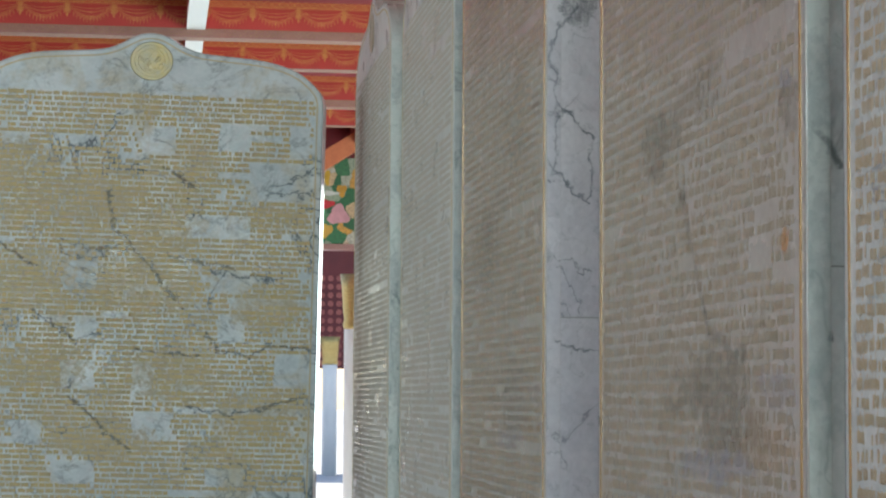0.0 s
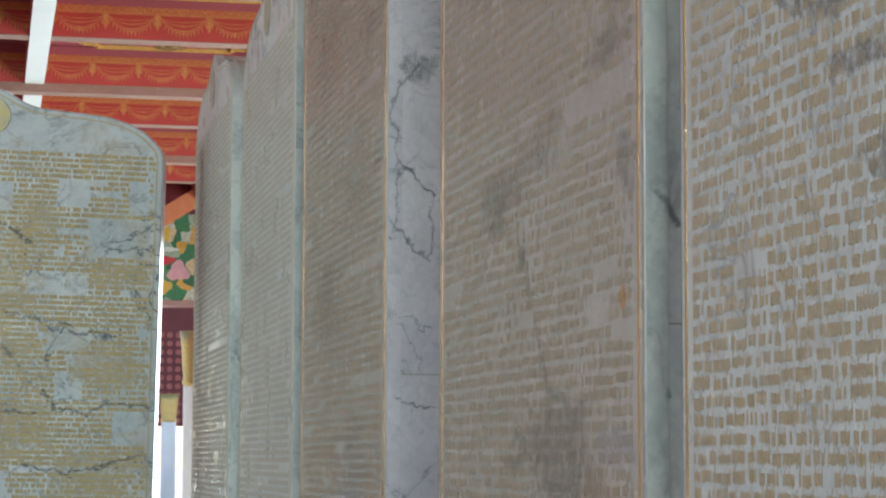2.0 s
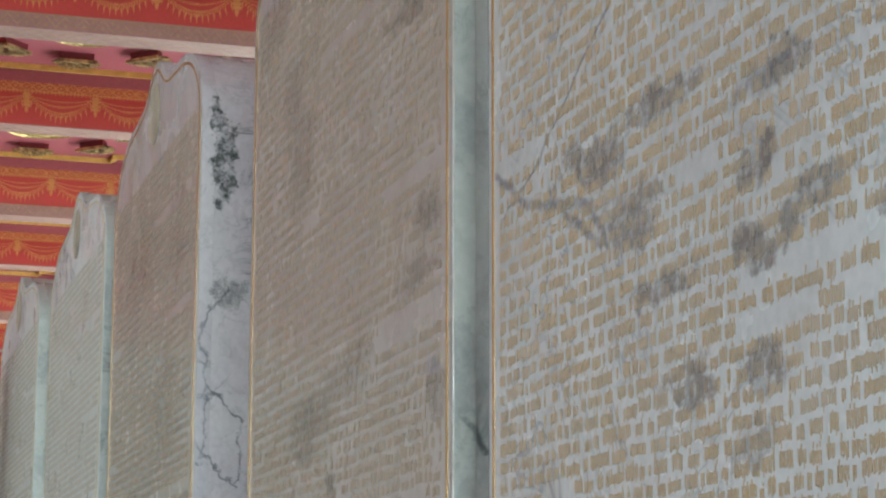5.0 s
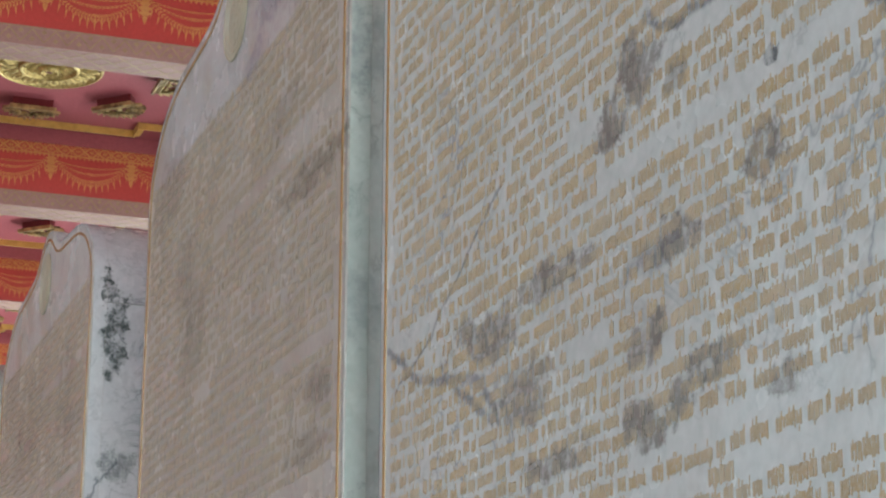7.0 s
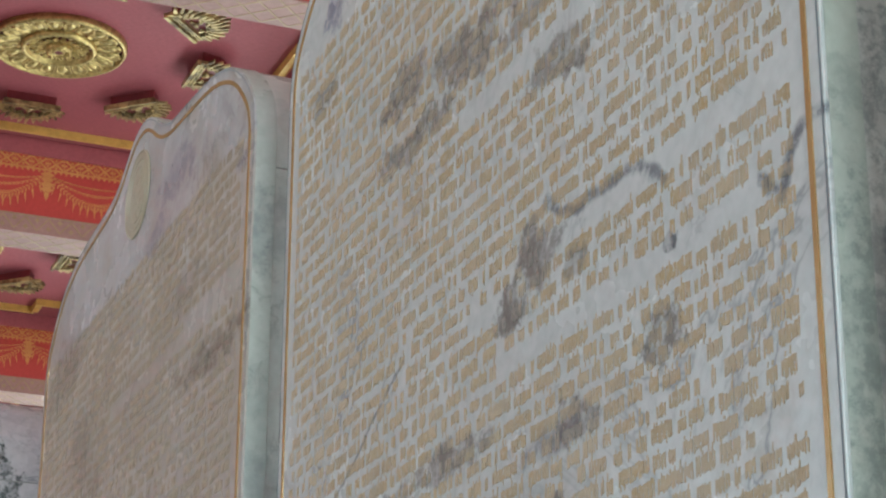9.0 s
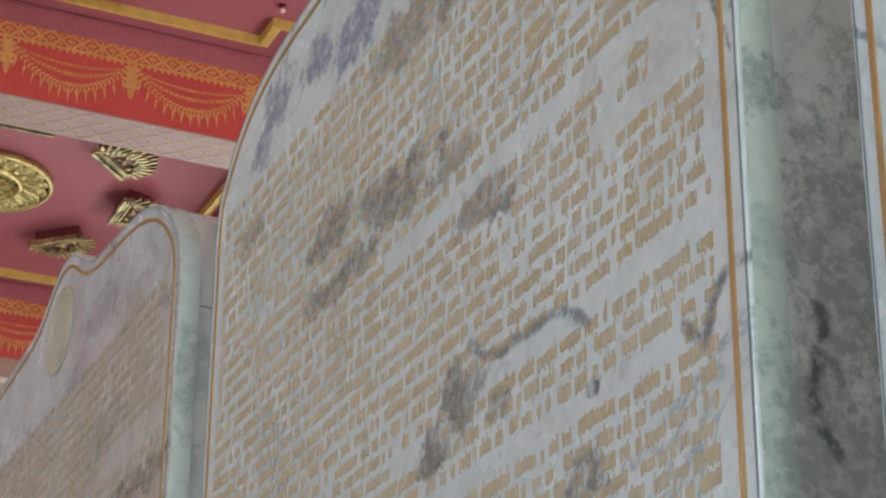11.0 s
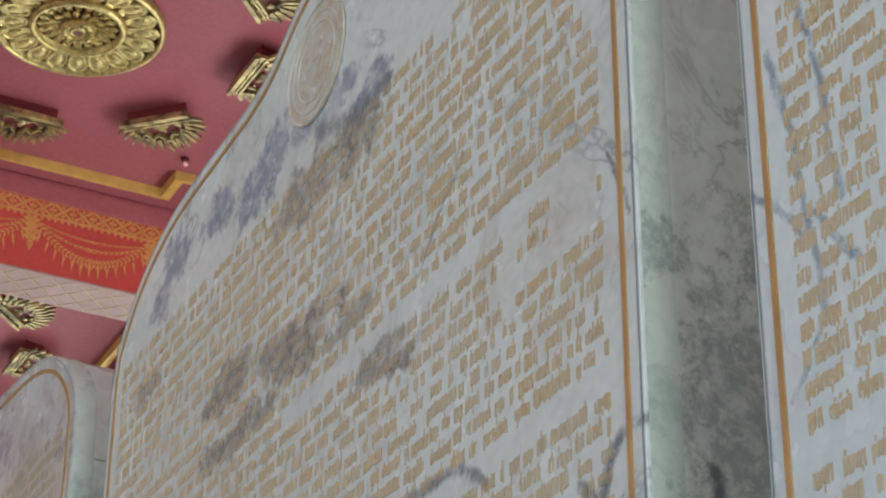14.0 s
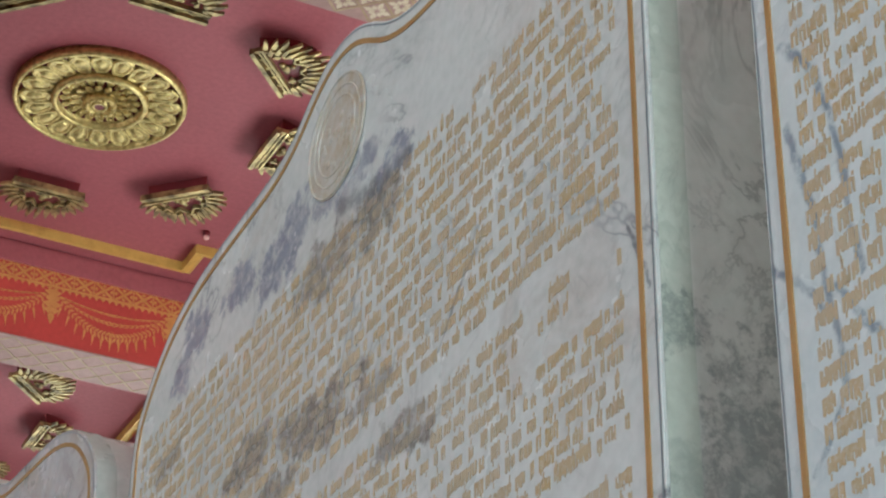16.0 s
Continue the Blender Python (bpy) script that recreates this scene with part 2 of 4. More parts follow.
D_BLUE = [
    (0.437, 0.002, 0.098, 0.023, 0.35), (0.159, -0.091, 0.182, 0.021, 0.6), (0.476, 0.353, 0.031, 0.016, 0.5),
    (0.2, 1.128, 0.085, 0.034, 0.5), (0.104, 1.073, 0.046, 0.022, 0.7), (0.523, 1.03, 0.046, 0.015, 0.4),
]
D_VEINS = [
    (-0.006, 0.268, 0.061, 0.174, 0.008, 0.7), (0.061, 0.174, 0.133, 0.082, 0.008, 0.7), (0.133, 0.082, 0.268, 0.05, 0.008, 0.7),
]
D_RUST = [
    (0.475, 0.167, 0.015, 0.018, 0.9), (0.39, -0.057, 0.112, 0.033, 0.15),
]
F_VEINS = [
    (-0.522, 0.825, -0.49, 0.784, 0.004, 0.8), (-0.49, 0.784, -0.475, 0.721, 0.004, 0.8), (-0.475, 0.721, -0.472, 0.664, 0.004, 0.8),
    (-0.472, 0.664, -0.464, 0.633, 0.004, 0.8), (-0.524, 0.762, -0.507, 0.702, 0.004, 0.75), (-0.507, 0.702, -0.501, 0.656, 0.004, 0.75),
    (-0.501, 0.656, -0.492, 0.606, 0.004, 0.75), (-0.492, 0.606, -0.486, 0.563, 0.004, 0.75), (-0.549, 0.674, -0.52, 0.644, 0.003, 0.8),
    (-0.52, 0.644, -0.495, 0.615, 0.003, 0.8), (-0.487, 0.633, -0.469, 0.606, 0.003, 0.8), (-0.469, 0.606, -0.451, 0.582, 0.003, 0.8),
    (-0.486, 0.563, -0.524, 0.526, 0.0025, 0.6),
]
E_CORE_CLOUDS = [(0.09, 0.60, 0.07, 0.11, 0.75), (0.06, 0.44, 0.06, 0.12, 0.9), (0.012, 0.715, 0.03, 0.022, 0.6), (0.10, 0.30, 0.09, 0.16, 0.8), (0.015, 0.60, 0.02, 0.02, 0.3)]
E_CORE_VEINS = [(0.055, 0.56, 0.042, 0.50, 0.007, 0.9), (0.042, 0.50, 0.06, 0.46, 0.005, 0.9), (0.05, 0.53, 0.066, 0.515, 0.005, 0.7)]
D_EDGE_CLOUDS = [(0.02, 0.33, 0.05, 0.07, 0.3), (0.03, 0.10, 0.05, 0.16, 0.22), (0.02, 0.93, 0.04, 0.05, 0.4), (0.02, 0.62, 0.04, 0.04, 0.3)]
D_EDGE_VEINS = [(0.004, 0.298, 0.02, 0.282, 0.004, 0.8), (0.02, 0.282, 0.036, 0.252, 0.005, 0.9), (0.026, 0.065, 0.028, 0.062, 0.004, 0.9)]
C_CLOUDS = [(-0.1, 0.9, 0.2, 0.1, 0.4), (0.2, 0.55, 0.15, 0.12, 0.4), (-0.2, 0.3, 0.2, 0.1, 0.4), (0.3, 0.85, 0.08, 0.14, 0.35)]
L_STAINS = [
    (-0.121, 0.733, -0.101, 0.620, 0.006, 0.8),
    (-0.101, 0.620, -0.030, 0.547, 0.006, 0.8),
    (-0.030, 0.547, 0.096, 0.380, 0.006, 0.8),
    (0.048, 0.825, 0.146, 0.762, 0.006, 0.8),
    (0.075, 0.522, 0.266, 0.490, 0.006, 0.8),
    (0.206, 0.479, 0.407, 0.457, 0.006, 0.8),
    (0.194, 0.270, 0.230, 0.214, 0.006, 0.8),
    (0.230, 0.214, 0.326, 0.198, 0.006, 0.8),
    (0.326, 0.198, 0.395, 0.234, 0.006, 0.8),
    (0.395, 0.234, 0.526, 0.223, 0.006, 0.8),
    (-0.184, 0.541, -0.081, 0.554, 0.006, 0.8),
    (-0.019, 0.207, 0.170, 0.194, 0.006, 0.8),
    (-0.440, 0.551, -0.335, 0.480, 0.006, 0.8),
    (-0.330, 0.329, -0.208, 0.239, 0.006, 0.8),
    (-0.208, 0.239, -0.132, 0.260, 0.006, 0.8),
    (-0.220, 0.052, -0.026, -0.131, 0.006, 0.8),
    (0.141, 0.023, 0.262, -0.002, 0.006, 0.8),
    (0.262, -0.002, 0.504, 0.060, 0.006, 0.8),
]
C_SIDE_STAINS = [
    (0.062, 0.720, 0.012, 0.655, 0.004, 0.7), (0.012, 0.655, 0.018, 0.522, 0.003, 0.6), (0.018, 0.522, 0.090, 0.470, 0.004, 0.9),
    (0.090, 0.470, 0.085, 0.360, 0.003, 0.7), (0.018, 0.522, 0.013, 0.398, 0.003, 0.6), (0.013, 0.398, 0.087, 0.350, 0.004, 0.8),
    (0.014, 0.254, 0.087, 0.224, 0.002, 0.7), (0.020, 0.240, 0.070, 0.150, 0.002, 0.6), (0.014, 0.094, 0.050, 0.080, 0.004, 0.9), (0.050, 0.080, 0.100, 0.088, 0.003, 0.9),
]
C_SIDE_CLOUDS = [(0.030, 1.04, 0.014, 0.035, 1.0), (0.052, 0.985, 0.020, 0.040, 1.0), (0.034, 0.94, 0.016, 0.03, 0.9), (0.050, 0.905, 0.016, 0.028, 1.0), (0.036, 0.875, 0.010, 0.014, 1.0), (0.06, 0.70, 0.03, 0.03, 0.35)]
TAN = (0.38, 0.34, 0.26)
GREY = (0.15, 0.175, 0.20)
CLAY = (0.19, 0.18, 0.165)
SLATE = (0.22, 0.25, 0.31)
TAN_L = (0.47, 0.43, 0.31)
L_CLOUDS = [(-0.40, 0.80, 0.14, 0.10, 0.8), (-0.20, 0.70, 0.20, 0.10, 0.7), (0.05, 0.60, 0.12, 0.10, 0.6), (0.40, 0.66, 0.10, 0.05, 0.7), (-0.35, 0.45, 0.16, 0.10, 0.7), (0.0, 0.42, 0.2, 0.09, 0.7), (0.38, 0.35, 0.12, 0.08, 0.7), (0.1, 0.12, 0.14, 0.1, 0.6), (0.35, 0.0, 0.14, 0.08, 0.7), (-0.3, 0.15, 0.15, 0.08, 0.6), (-0.1, -0.1, 0.16, 0.06, 0.7)]
E_SPOTS = ((CLAY, E_CLOUDS_HIGH), (CLAY, E_CLOUDS_LOW), (SLATE, E_BLUE), ((0.13, 0.15, 0.16), E_BLOB))
D_SPOTS = (((0.19, 0.17, 0.14), D_CLOUDS), ((0.27, 0.26, 0.30), D_BLUE), ((0.42, 0.20, 0.06), D_RUST))
# face of the two far stelae; grazing sheen is put into its paler colours
M_FACE = marble("marble_face", (0.68, 0.70, 0.69), (0.58, 0.61, 0.60), TAN, GREY, 2.0, 0.35, vein_w=0.05, rough=0.3, rubbed=(0.55, 0.56, 0.515))
M_FACE_D = marble("marble_face_brown", (0.50, 0.495, 0.515), (0.43, 0.42, 0.43), (0.36, 0.32, 0.27), (0.12, 0.115, 0.105), 1.7, 0.55, vein_w=0.03, rough=0.22, stains=D_VEINS, rubbed=(0.42, 0.375, 0.325), spots=D_SPOTS)
M_FACE_C = marble("marble_face_dun", (0.55, 0.545, 0.555), (0.47, 0.46, 0.46), (0.38, 0.34, 0.29), (0.15, 0.15, 0.15), 1.9, 0.55, vein_w=0.03, rough=0.2, rubbed=(0.40, 0.36, 0.315), spots=((CLAY, C_CLOUDS),))
M_FACE_E = marble("marble_face_pale", (0.575, 0.61, 0.605), (0.50, 0.525, 0.52), (0.45, 0.42, 0.39), (0.13, 0.145, 0.165), 2.3, 0.3, vein_w=0.025, rough=0.2, stains=E_VEINS_HIGH + E_VEINS_LOW, vein_amt=0.6, spots=E_SPOTS)
M_FACE_F = marble("marble_face_blue_vein", (0.58, 0.63, 0.64), (0.52, 0.58, 0.60), (0.46, 0.48, 0.47), (0.14, 0.19, 0.25), 2.3, 0.1, vein_w=0.03, rough=0.2, stains=F_VEINS, vein_amt=0.3, warp=0.022)
M_FACE_L = marble("marble_face_teal", (0.66, 0.73, 0.73), (0.47, 0.55, 0.57), (0.52, 0.48, 0.35), (0.12, 0.15, 0.165), 3.2, 0.55, vein_w=0.05, rough=0.3, vein_amt=1.0, stains=L_STAINS, warp=0.11, spots=((TAN_L, L_CLOUDS),))
# edge reflection of the teal stele, painted in as white marble
M_FACET_GLINT = marble("marble_facet_glint", (0.72, 0.75, 0.78), (0.64, 0.68, 0.72), (0.6, 0.62, 0.64), (0.4, 0.42, 0.45), 2.0, 0.2, rough=0.08)
M_EDGE = marble("marble_edge_green", (0.53, 0.57, 0.535), (0.43, 0.465, 0.445), (0.41, 0.44, 0.42), (0.2, 0.235, 0.225), 3.0, 0.35, vein_w=0.03, rough=0.25, keep=(0, 1, 1), stains=D_EDGE_VEINS, spots=(((0.27, 0.295, 0.305), D_EDGE_CLOUDS),))
M_EDGE_E = marble("marble_edge_pale_green", (0.49, 0.535, 0.475), (0.42, 0.465, 0.42), (0.40, 0.43, 0.385), (0.24, 0.28, 0.26), 3.0, 0.3, vein_w=0.03, rough=0.25, keep=(0, 1, 1), spots=(((0.27, 0.31, 0.285), E_CORE_CLOUDS[1:]),))
M_CORE_E = marble("marble_core_dark_cloud", (0.66, 0.665, 0.63), (0.52, 0.535, 0.51), (0.50, 0.49, 0.465), (0.07, 0.08, 0.085), 2.0, 0.4, vein_w=0.04, rough=0.28, keep=(0, 1, 1), stains=E_CORE_VEINS, spots=(((0.31, 0.325, 0.32), E_CORE_CLOUDS),))
M_CORE_D = marble("marble_core_grey_green", (0.66, 0.69, 0.665), (0.55, 0.58, 0.57), (0.52, 0.54, 0.52), (0.12, 0.14, 0.14), 2.0, 0.4, vein_w=0.04, rough=0.28, keep=(0, 1, 1), stains=D_EDGE_VEINS, spots=(((0.38, 0.41, 0.42), D_EDGE_CLOUDS),))
M_CORE = marble("marble_core_grey", (0.66, 0.67, 0.635), (0.50, 0.52, 0.50), (0.50, 0.49, 0.465), (0.13, 0.15, 0.15), 2.0, 0.4, vein_w=0.045, rough=0.28)
M_CORE_W = marble("marble_core_white", (0.58, 0.575, 0.60), (0.48, 0.48, 0.53), (0.5, 0.48, 0.52), (0.06, 0.075, 0.095), 6.0, 0.2, vein_w=0.03, rough=0.22, vein_amt=0.6, stains=C_SIDE_STAINS, keep=(0, 1, 1), warp=0.075, spots=(((0.055, 0.07, 0.07), C_SIDE_CLOUDS),))
M_INK = gold("inscription_ochre", (0.46, 0.32, 0.155), (0.40, 0.29, 0.16), 0.45, 0.0, (0.50, 0.46, 0.40))
# far lettering: ochre paled in colour to stand for sheen seen at a slant
M_INK_FAR = gold("inscription_far_sheen", (0.50, 0.455, 0.36), (0.47, 0.44, 0.37), 0.75, 0.0, (0.53, 0.53, 0.49))
M_INK_E = gold("inscription_ochre_stained", (0.43, 0.30, 0.14), (0.37, 0.265, 0.145), 0.45, 0.0, (0.48, 0.44, 0.38), E_VEINS_HIGH + E_VEINS_LOW, (0.17, 0.165, 0.15), E_SPOTS)
M_INK_D = gold("inscription_brown_stained", (0.36, 0.27, 0.165), (0.30, 0.235, 0.16), 0.4, 0.0, (0.42, 0.375, 0.325), D_VEINS, (0.15, 0.135, 0.11), D_SPOTS)
M_INK_L = gold("inscription_gold", (0.60, 0.49, 0.25), (0.50, 0.44, 0.29), 0.7, 0.0, None, L_STAINS, (0.15, 0.155, 0.14))
for worn_mat in (M_FACE_L, M_INK_L):
    worn_mat.node_tree.nodes["Principled BSDF"].inputs["Specular IOR Level"].default_value = 0.2
M_LINE = gold("border_gold", (0.50, 0.31, 0.13), (0.42, 0.25, 0.10), 0.25, 0.35)
M_MEDAL_O = gold("medallion_ochre", (0.40, 0.33, 0.22), (0.36, 0.30, 0.21), 0.4, 0.0, (0.45, 0.42, 0.37))
M_MEDAL = gold("medallion_worn_gold", (0.40, 0.32, 0.20), (0.52, 0.50, 0.46), 0.3, 0.1, (0.56, 0.57, 0.56), patch=75.0)
M_GOLD = gold("gilding", (0.66, 0.50, 0.20), (0.36, 0.25, 0.09), 0.42, 0.7, patch=60.0)
M_MOULD = gold("moulding_gold", (0.78, 0.52, 0.14), (0.62, 0.38, 0.10), 0.4, 0.35)
M_MEDAL_L = gold("medallion_gold", (0.52, 0.42, 0.14), (0.40, 0.36, 0.20), 0.35, 0.2, (0.42, 0.42, 0.36))
M_GOLD_OLD = gold("old_gilding", (0.58, 0.44, 0.20), (0.12, 0.08, 0.04), 0.45, 0.7)
M_GPAINT = gold("gold_paint", (0.62, 0.27, 0.085), (0.54, 0.20, 0.06), 0.45, 0.1)
M_CEIL = paint("ceiling_paint_rose", (0.37, 0.094, 0.108), (0.33, 0.083, 0.096), 0.6, 2.0, 0.18)
M_BEAM = paint("beam_paint_red", (0.48, 0.055, 0.045), (0.41, 0.045, 0.038), 0.4, 3.0)
M_MAROON = paint("maroon_paint", (0.20, 0.02, 0.025), (0.14, 0.015, 0.02), 0.5, 8.0)
M_SOFFIT = paint("soffit_paint_pink", (0.36, 0.20, 0.175), (0.30, 0.16, 0.14), 0.5, 5.0, 0.15)
M_FLOWER = gold("flower_paint_cream", (0.62, 0.48, 0.34), (0.52, 0.38, 0.26), 0.5, 0.0)
M_LATTICE = gold("lattice_paint", (0.38, 0.23, 0.13), (0.28, 0.16, 0.09), 0.5, 0.05)
M_WALL = paint("wall_plaster_white", (0.74, 0.72, 0.68), (0.68, 0.66, 0.62), 0.8, 1.2)
# colour chosen to throw pink light onto the stele faces
M_ROSE_BOUNCE = paint("wall_rose_bounce", (0.52, 0.34, 0.31), (0.46, 0.30, 0.27), 0.8, 1.2)
# hall floor is out of view; kept dark to throw less light up
M_FLOOR = marble("floor_marble", (0.19, 0.19, 0.185), (0.14, 0.145, 0.14), (0.15, 0.145, 0.14), (0.10, 0.10, 0.10), 0.8, 0.3, rough=0.2)
M_GROUND = paint("ground_paving", (0.62, 0.62, 0.60), (0.54, 0.54, 0.52), 0.9, 0.6)
M_WHITE = paint("column_white", (0.82, 0.82, 0.80), (0.76, 0.76, 0.75), 0.4, 2.0)
M_ORANGE = paint("brace_orange", (0.62, 0.20, 0.08), (0.5, 0.14, 0.06), 0.4, 5.0)
M_GROOVE = paint("groove_blue_grey", (0.20, 0.23, 0.25), (0.14, 0.17, 0.19), 0.5, 30.0)
M_JOINT = paint("joint_grey", (0.30, 0.31, 0.30), (0.22, 0.23, 0.22), 0.9, 9.0)


# ---- mesh helpers ----
def mesh_ob(name, verts, faces, mat, parent=None, label="", smooth=False):
    me = bpy.data.meshes.new(name)
    me.from_pydata(verts, [], faces)
    me.validate()
    bm = bmesh.new()
    bm.from_mesh(me)
    bmesh.ops.recalc_face_normals(bm, faces=bm.faces)
    bm.to_mesh(me)
    bm.free()
    if smooth:
        me.polygons.foreach_set("use_smooth", [True] * len(me.polygons))
    me.materials.append(mat)
    ob = new(name, me)
    if parent:
        ob.parent = parent
    if label:
        ob["label"] = label
    return ob


def part(name, bm, mat, parent=None, label="", smooth=False):
    """Links a bmesh as one mesh object under a thing or a part."""
    bmesh.ops.recalc_face_normals(bm, faces=bm.faces)
    me = bpy.data.meshes.new(name)
    bm.to_mesh(me)
    bm.free()
    if smooth:
        me.polygons.foreach_set("use_smooth", [True] * len(me.polygons))
    me.materials.append(mat)
    ob = new(name, me)
    if parent:
        ob.parent = parent
    if label:
        ob["label"] = label
    return ob


def box(x0, x1, y0, y1, z0, z1, bevel=0.0, bm=None):
    bm = bm or bmesh.new()
    r = bmesh.ops.create_cube(bm, size=1.0, matrix=Matrix.Translation(((x0 + x1) / 2, (y0 + y1) / 2, (z0 + z1) / 2)) @ Matrix.Diagonal((x1 - x0, y1 - y0, z1 - z0, 1)))
    if bevel:
        es = {e for v in r["verts"] for e in v.link_edges}
        bmesh.ops.bevel(bm, geom=list(es), offset=bevel, segments=2, affect="EDGES")
    return bm


def empty(name, m, label, category, group="", kind=""):
    ob = new(name)
    ob.matrix_world = m
    return tagged(ob, label, category, group, kind)


def lathe(profile, seg=48, centre=(0, 0, 0)):
    """A turned shape from (radius, z) pairs."""
    bm = bmesh.new()
    rings = []
    for r, z in profile:
        rings.append([bm.verts.new((centre[0] + r * math.cos(a), centre[1] + r * math.sin(a), centre[2] + z)) for a in (2 * math.pi * i / seg for i in range(seg))])
    for a, b in zip(rings, rings[1:]):
        for i in range(seg):
            bm.faces.new((a[i], a[(i + 1) % seg], b[(i + 1) % seg], b[i]))
    for ring in (rings[0], rings[-1]):
        bm.faces.new(ring)
    return bm


class Flat:
    """Collects many thin raised pieces in one mesh."""

    def __init__(self):
        self.v, self.f = [], []

    def prism(self, pts, depth, to3):
        """A convex outline in the plane, raised by depth; to3(a, b, d) places it."""
        k, n = len(self.v), len(pts)
        self.v += [to3(a, b, 0.0) for a, b in pts] + [to3(a, b, depth) for a, b in pts]
        self.f.append(tuple(range(k + n, k + 2 * n)))
        self.f += [(k + i, k + (i + 1) % n, k + n + (i + 1) % n, k + n + i) for i in range(n)]

    def bar(self, a0, b0, a1, b1, w, depth, to3):
        dx, dy = a1 - a0, b1 - b0
        q = math.hypot(dx, dy) or 1.0
        ox, oy = -dy / q * w / 2, dx / q * w / 2
        self.prism([(a0 + ox, b0 + oy), (a0 - ox, b0 - oy), (a1 - ox, b1 - oy), (a1 + ox, b1 + oy)], depth, to3)

    def done(self, name, mat, parent=None, label=""):
        me = bpy.data.meshes.new(name)
        me.from_pydata(self.v, [], self.f)
        me.materials.append(mat)
        ob = new(name, me)
        if parent:
            ob.parent = parent
        if label:
            ob["label"] = label
        return ob


# ---- structure ----
CEIL = EYE + 3.6
SOFFIT = EYE + 3.6 * 0.907
BAY_Y, BAY_X = 2.22, 2.26
BEAM_Y0, BEAM_W = 6.084, 0.234
LONG_X0, LONG_W = 0.333, 0.165

tagged(part("ground", box(-400, 400, -400, 400, -0.6, -0.5), M_GROUND), "pale paved ground outside the hall", "ground", kind="structure")
tagged(part("floor", box(LEFT_X, RIGHT_X, NEAR_Y, FAR_Y + 0.3, -0.5, 0.0), M_FLOOR), "polished marble floor of the hall, out of view, darkened against bounce light", "floor", kind="structure")
tagged(part("ceiling", box(LEFT_X, RIGHT_X, NEAR_Y, FAR_Y, CEIL, CEIL + 0.2), M_CEIL), "rose red painted coffered ceiling", "ceiling", kind="structure")


def wall_with_windows(name, x0, x1, centres, sill, mat, colour):
    bm = bmesh.new()
    lo, hi, half = sill, sill + 2.75, 1.2
    box(x0, x1, NEAR_Y, FAR_Y, -0.5, lo, bm=bm)
    box(x0, x1, NEAR_Y, FAR_Y, hi, CEIL + 0.2, bm=bm)
    ys = [NEAR_Y] + [e for wy in centres for e in (wy - half, wy + half)] + [FAR_Y]
    for a, b in zip(ys[::2], ys[1::2]):
        box(x0, x1, a, b, lo, hi, bm=bm)
    return tagged(part(name, bm, mat), colour + " plastered side wall out of view, with assumed tall window openings", "wall", kind="structure")


# west wall is never in view; its rose colour is added for pink bounce
wall_with_windows("wall_west", LEFT_X - 0.3, LEFT_X, WIN_Y[1:4], 2.15, M_ROSE_BOUNCE, "rose")
wall_with_windows("wall_east", RIGHT_X, RIGHT_X + 0.3, WIN_Y[2:], 0.8, M_WALL, "white")
bm = bmesh.new()
box(LEFT_X - 0.3, RIGHT_X + 0.3, NEAR_Y - 0.3, NEAR_Y, -0.5, 1.85, bm=bm)
box(LEFT_X - 0.3, RIGHT_X + 0.3, NEAR_Y - 0.3, NEAR_Y, 3.95, CEIL + 0.2, bm=bm)
xs = [LEFT_X - 0.3] + [e for wx in SOUTH_X for e in (wx - 1.2, wx + 1.2)] + [RIGHT_X + 0.3]
for a, b in zip(xs[::2], xs[1::2]):
    box(a, b, NEAR_Y - 0.3, NEAR_Y, 1.85, 3.95, bm=bm)
tagged(part("wall_south", bm, M_WALL), "white plastered end wall with window openings", "wall", kind="structure")

# end wall with a wide opening below the mural
bm = bmesh.new()
box(LEFT_X - 0.3, -4.6, FAR_Y, FAR_Y + 0.3, -0.5, CEIL + 0.2, bm=bm)
box(4.2, RIGHT_X + 0.3, FAR_Y, FAR_Y + 0.3, -0.5, CEIL + 0.2, bm=bm)
box(-4.6, 4.2, FAR_Y, FAR_Y + 0.3, EYE + 1.93, CEIL + 0.2, bm=bm)
tagged(part("wall_north", bm, M_MAROON), "dark red painted end wall with an opening", "wall", kind="structure")


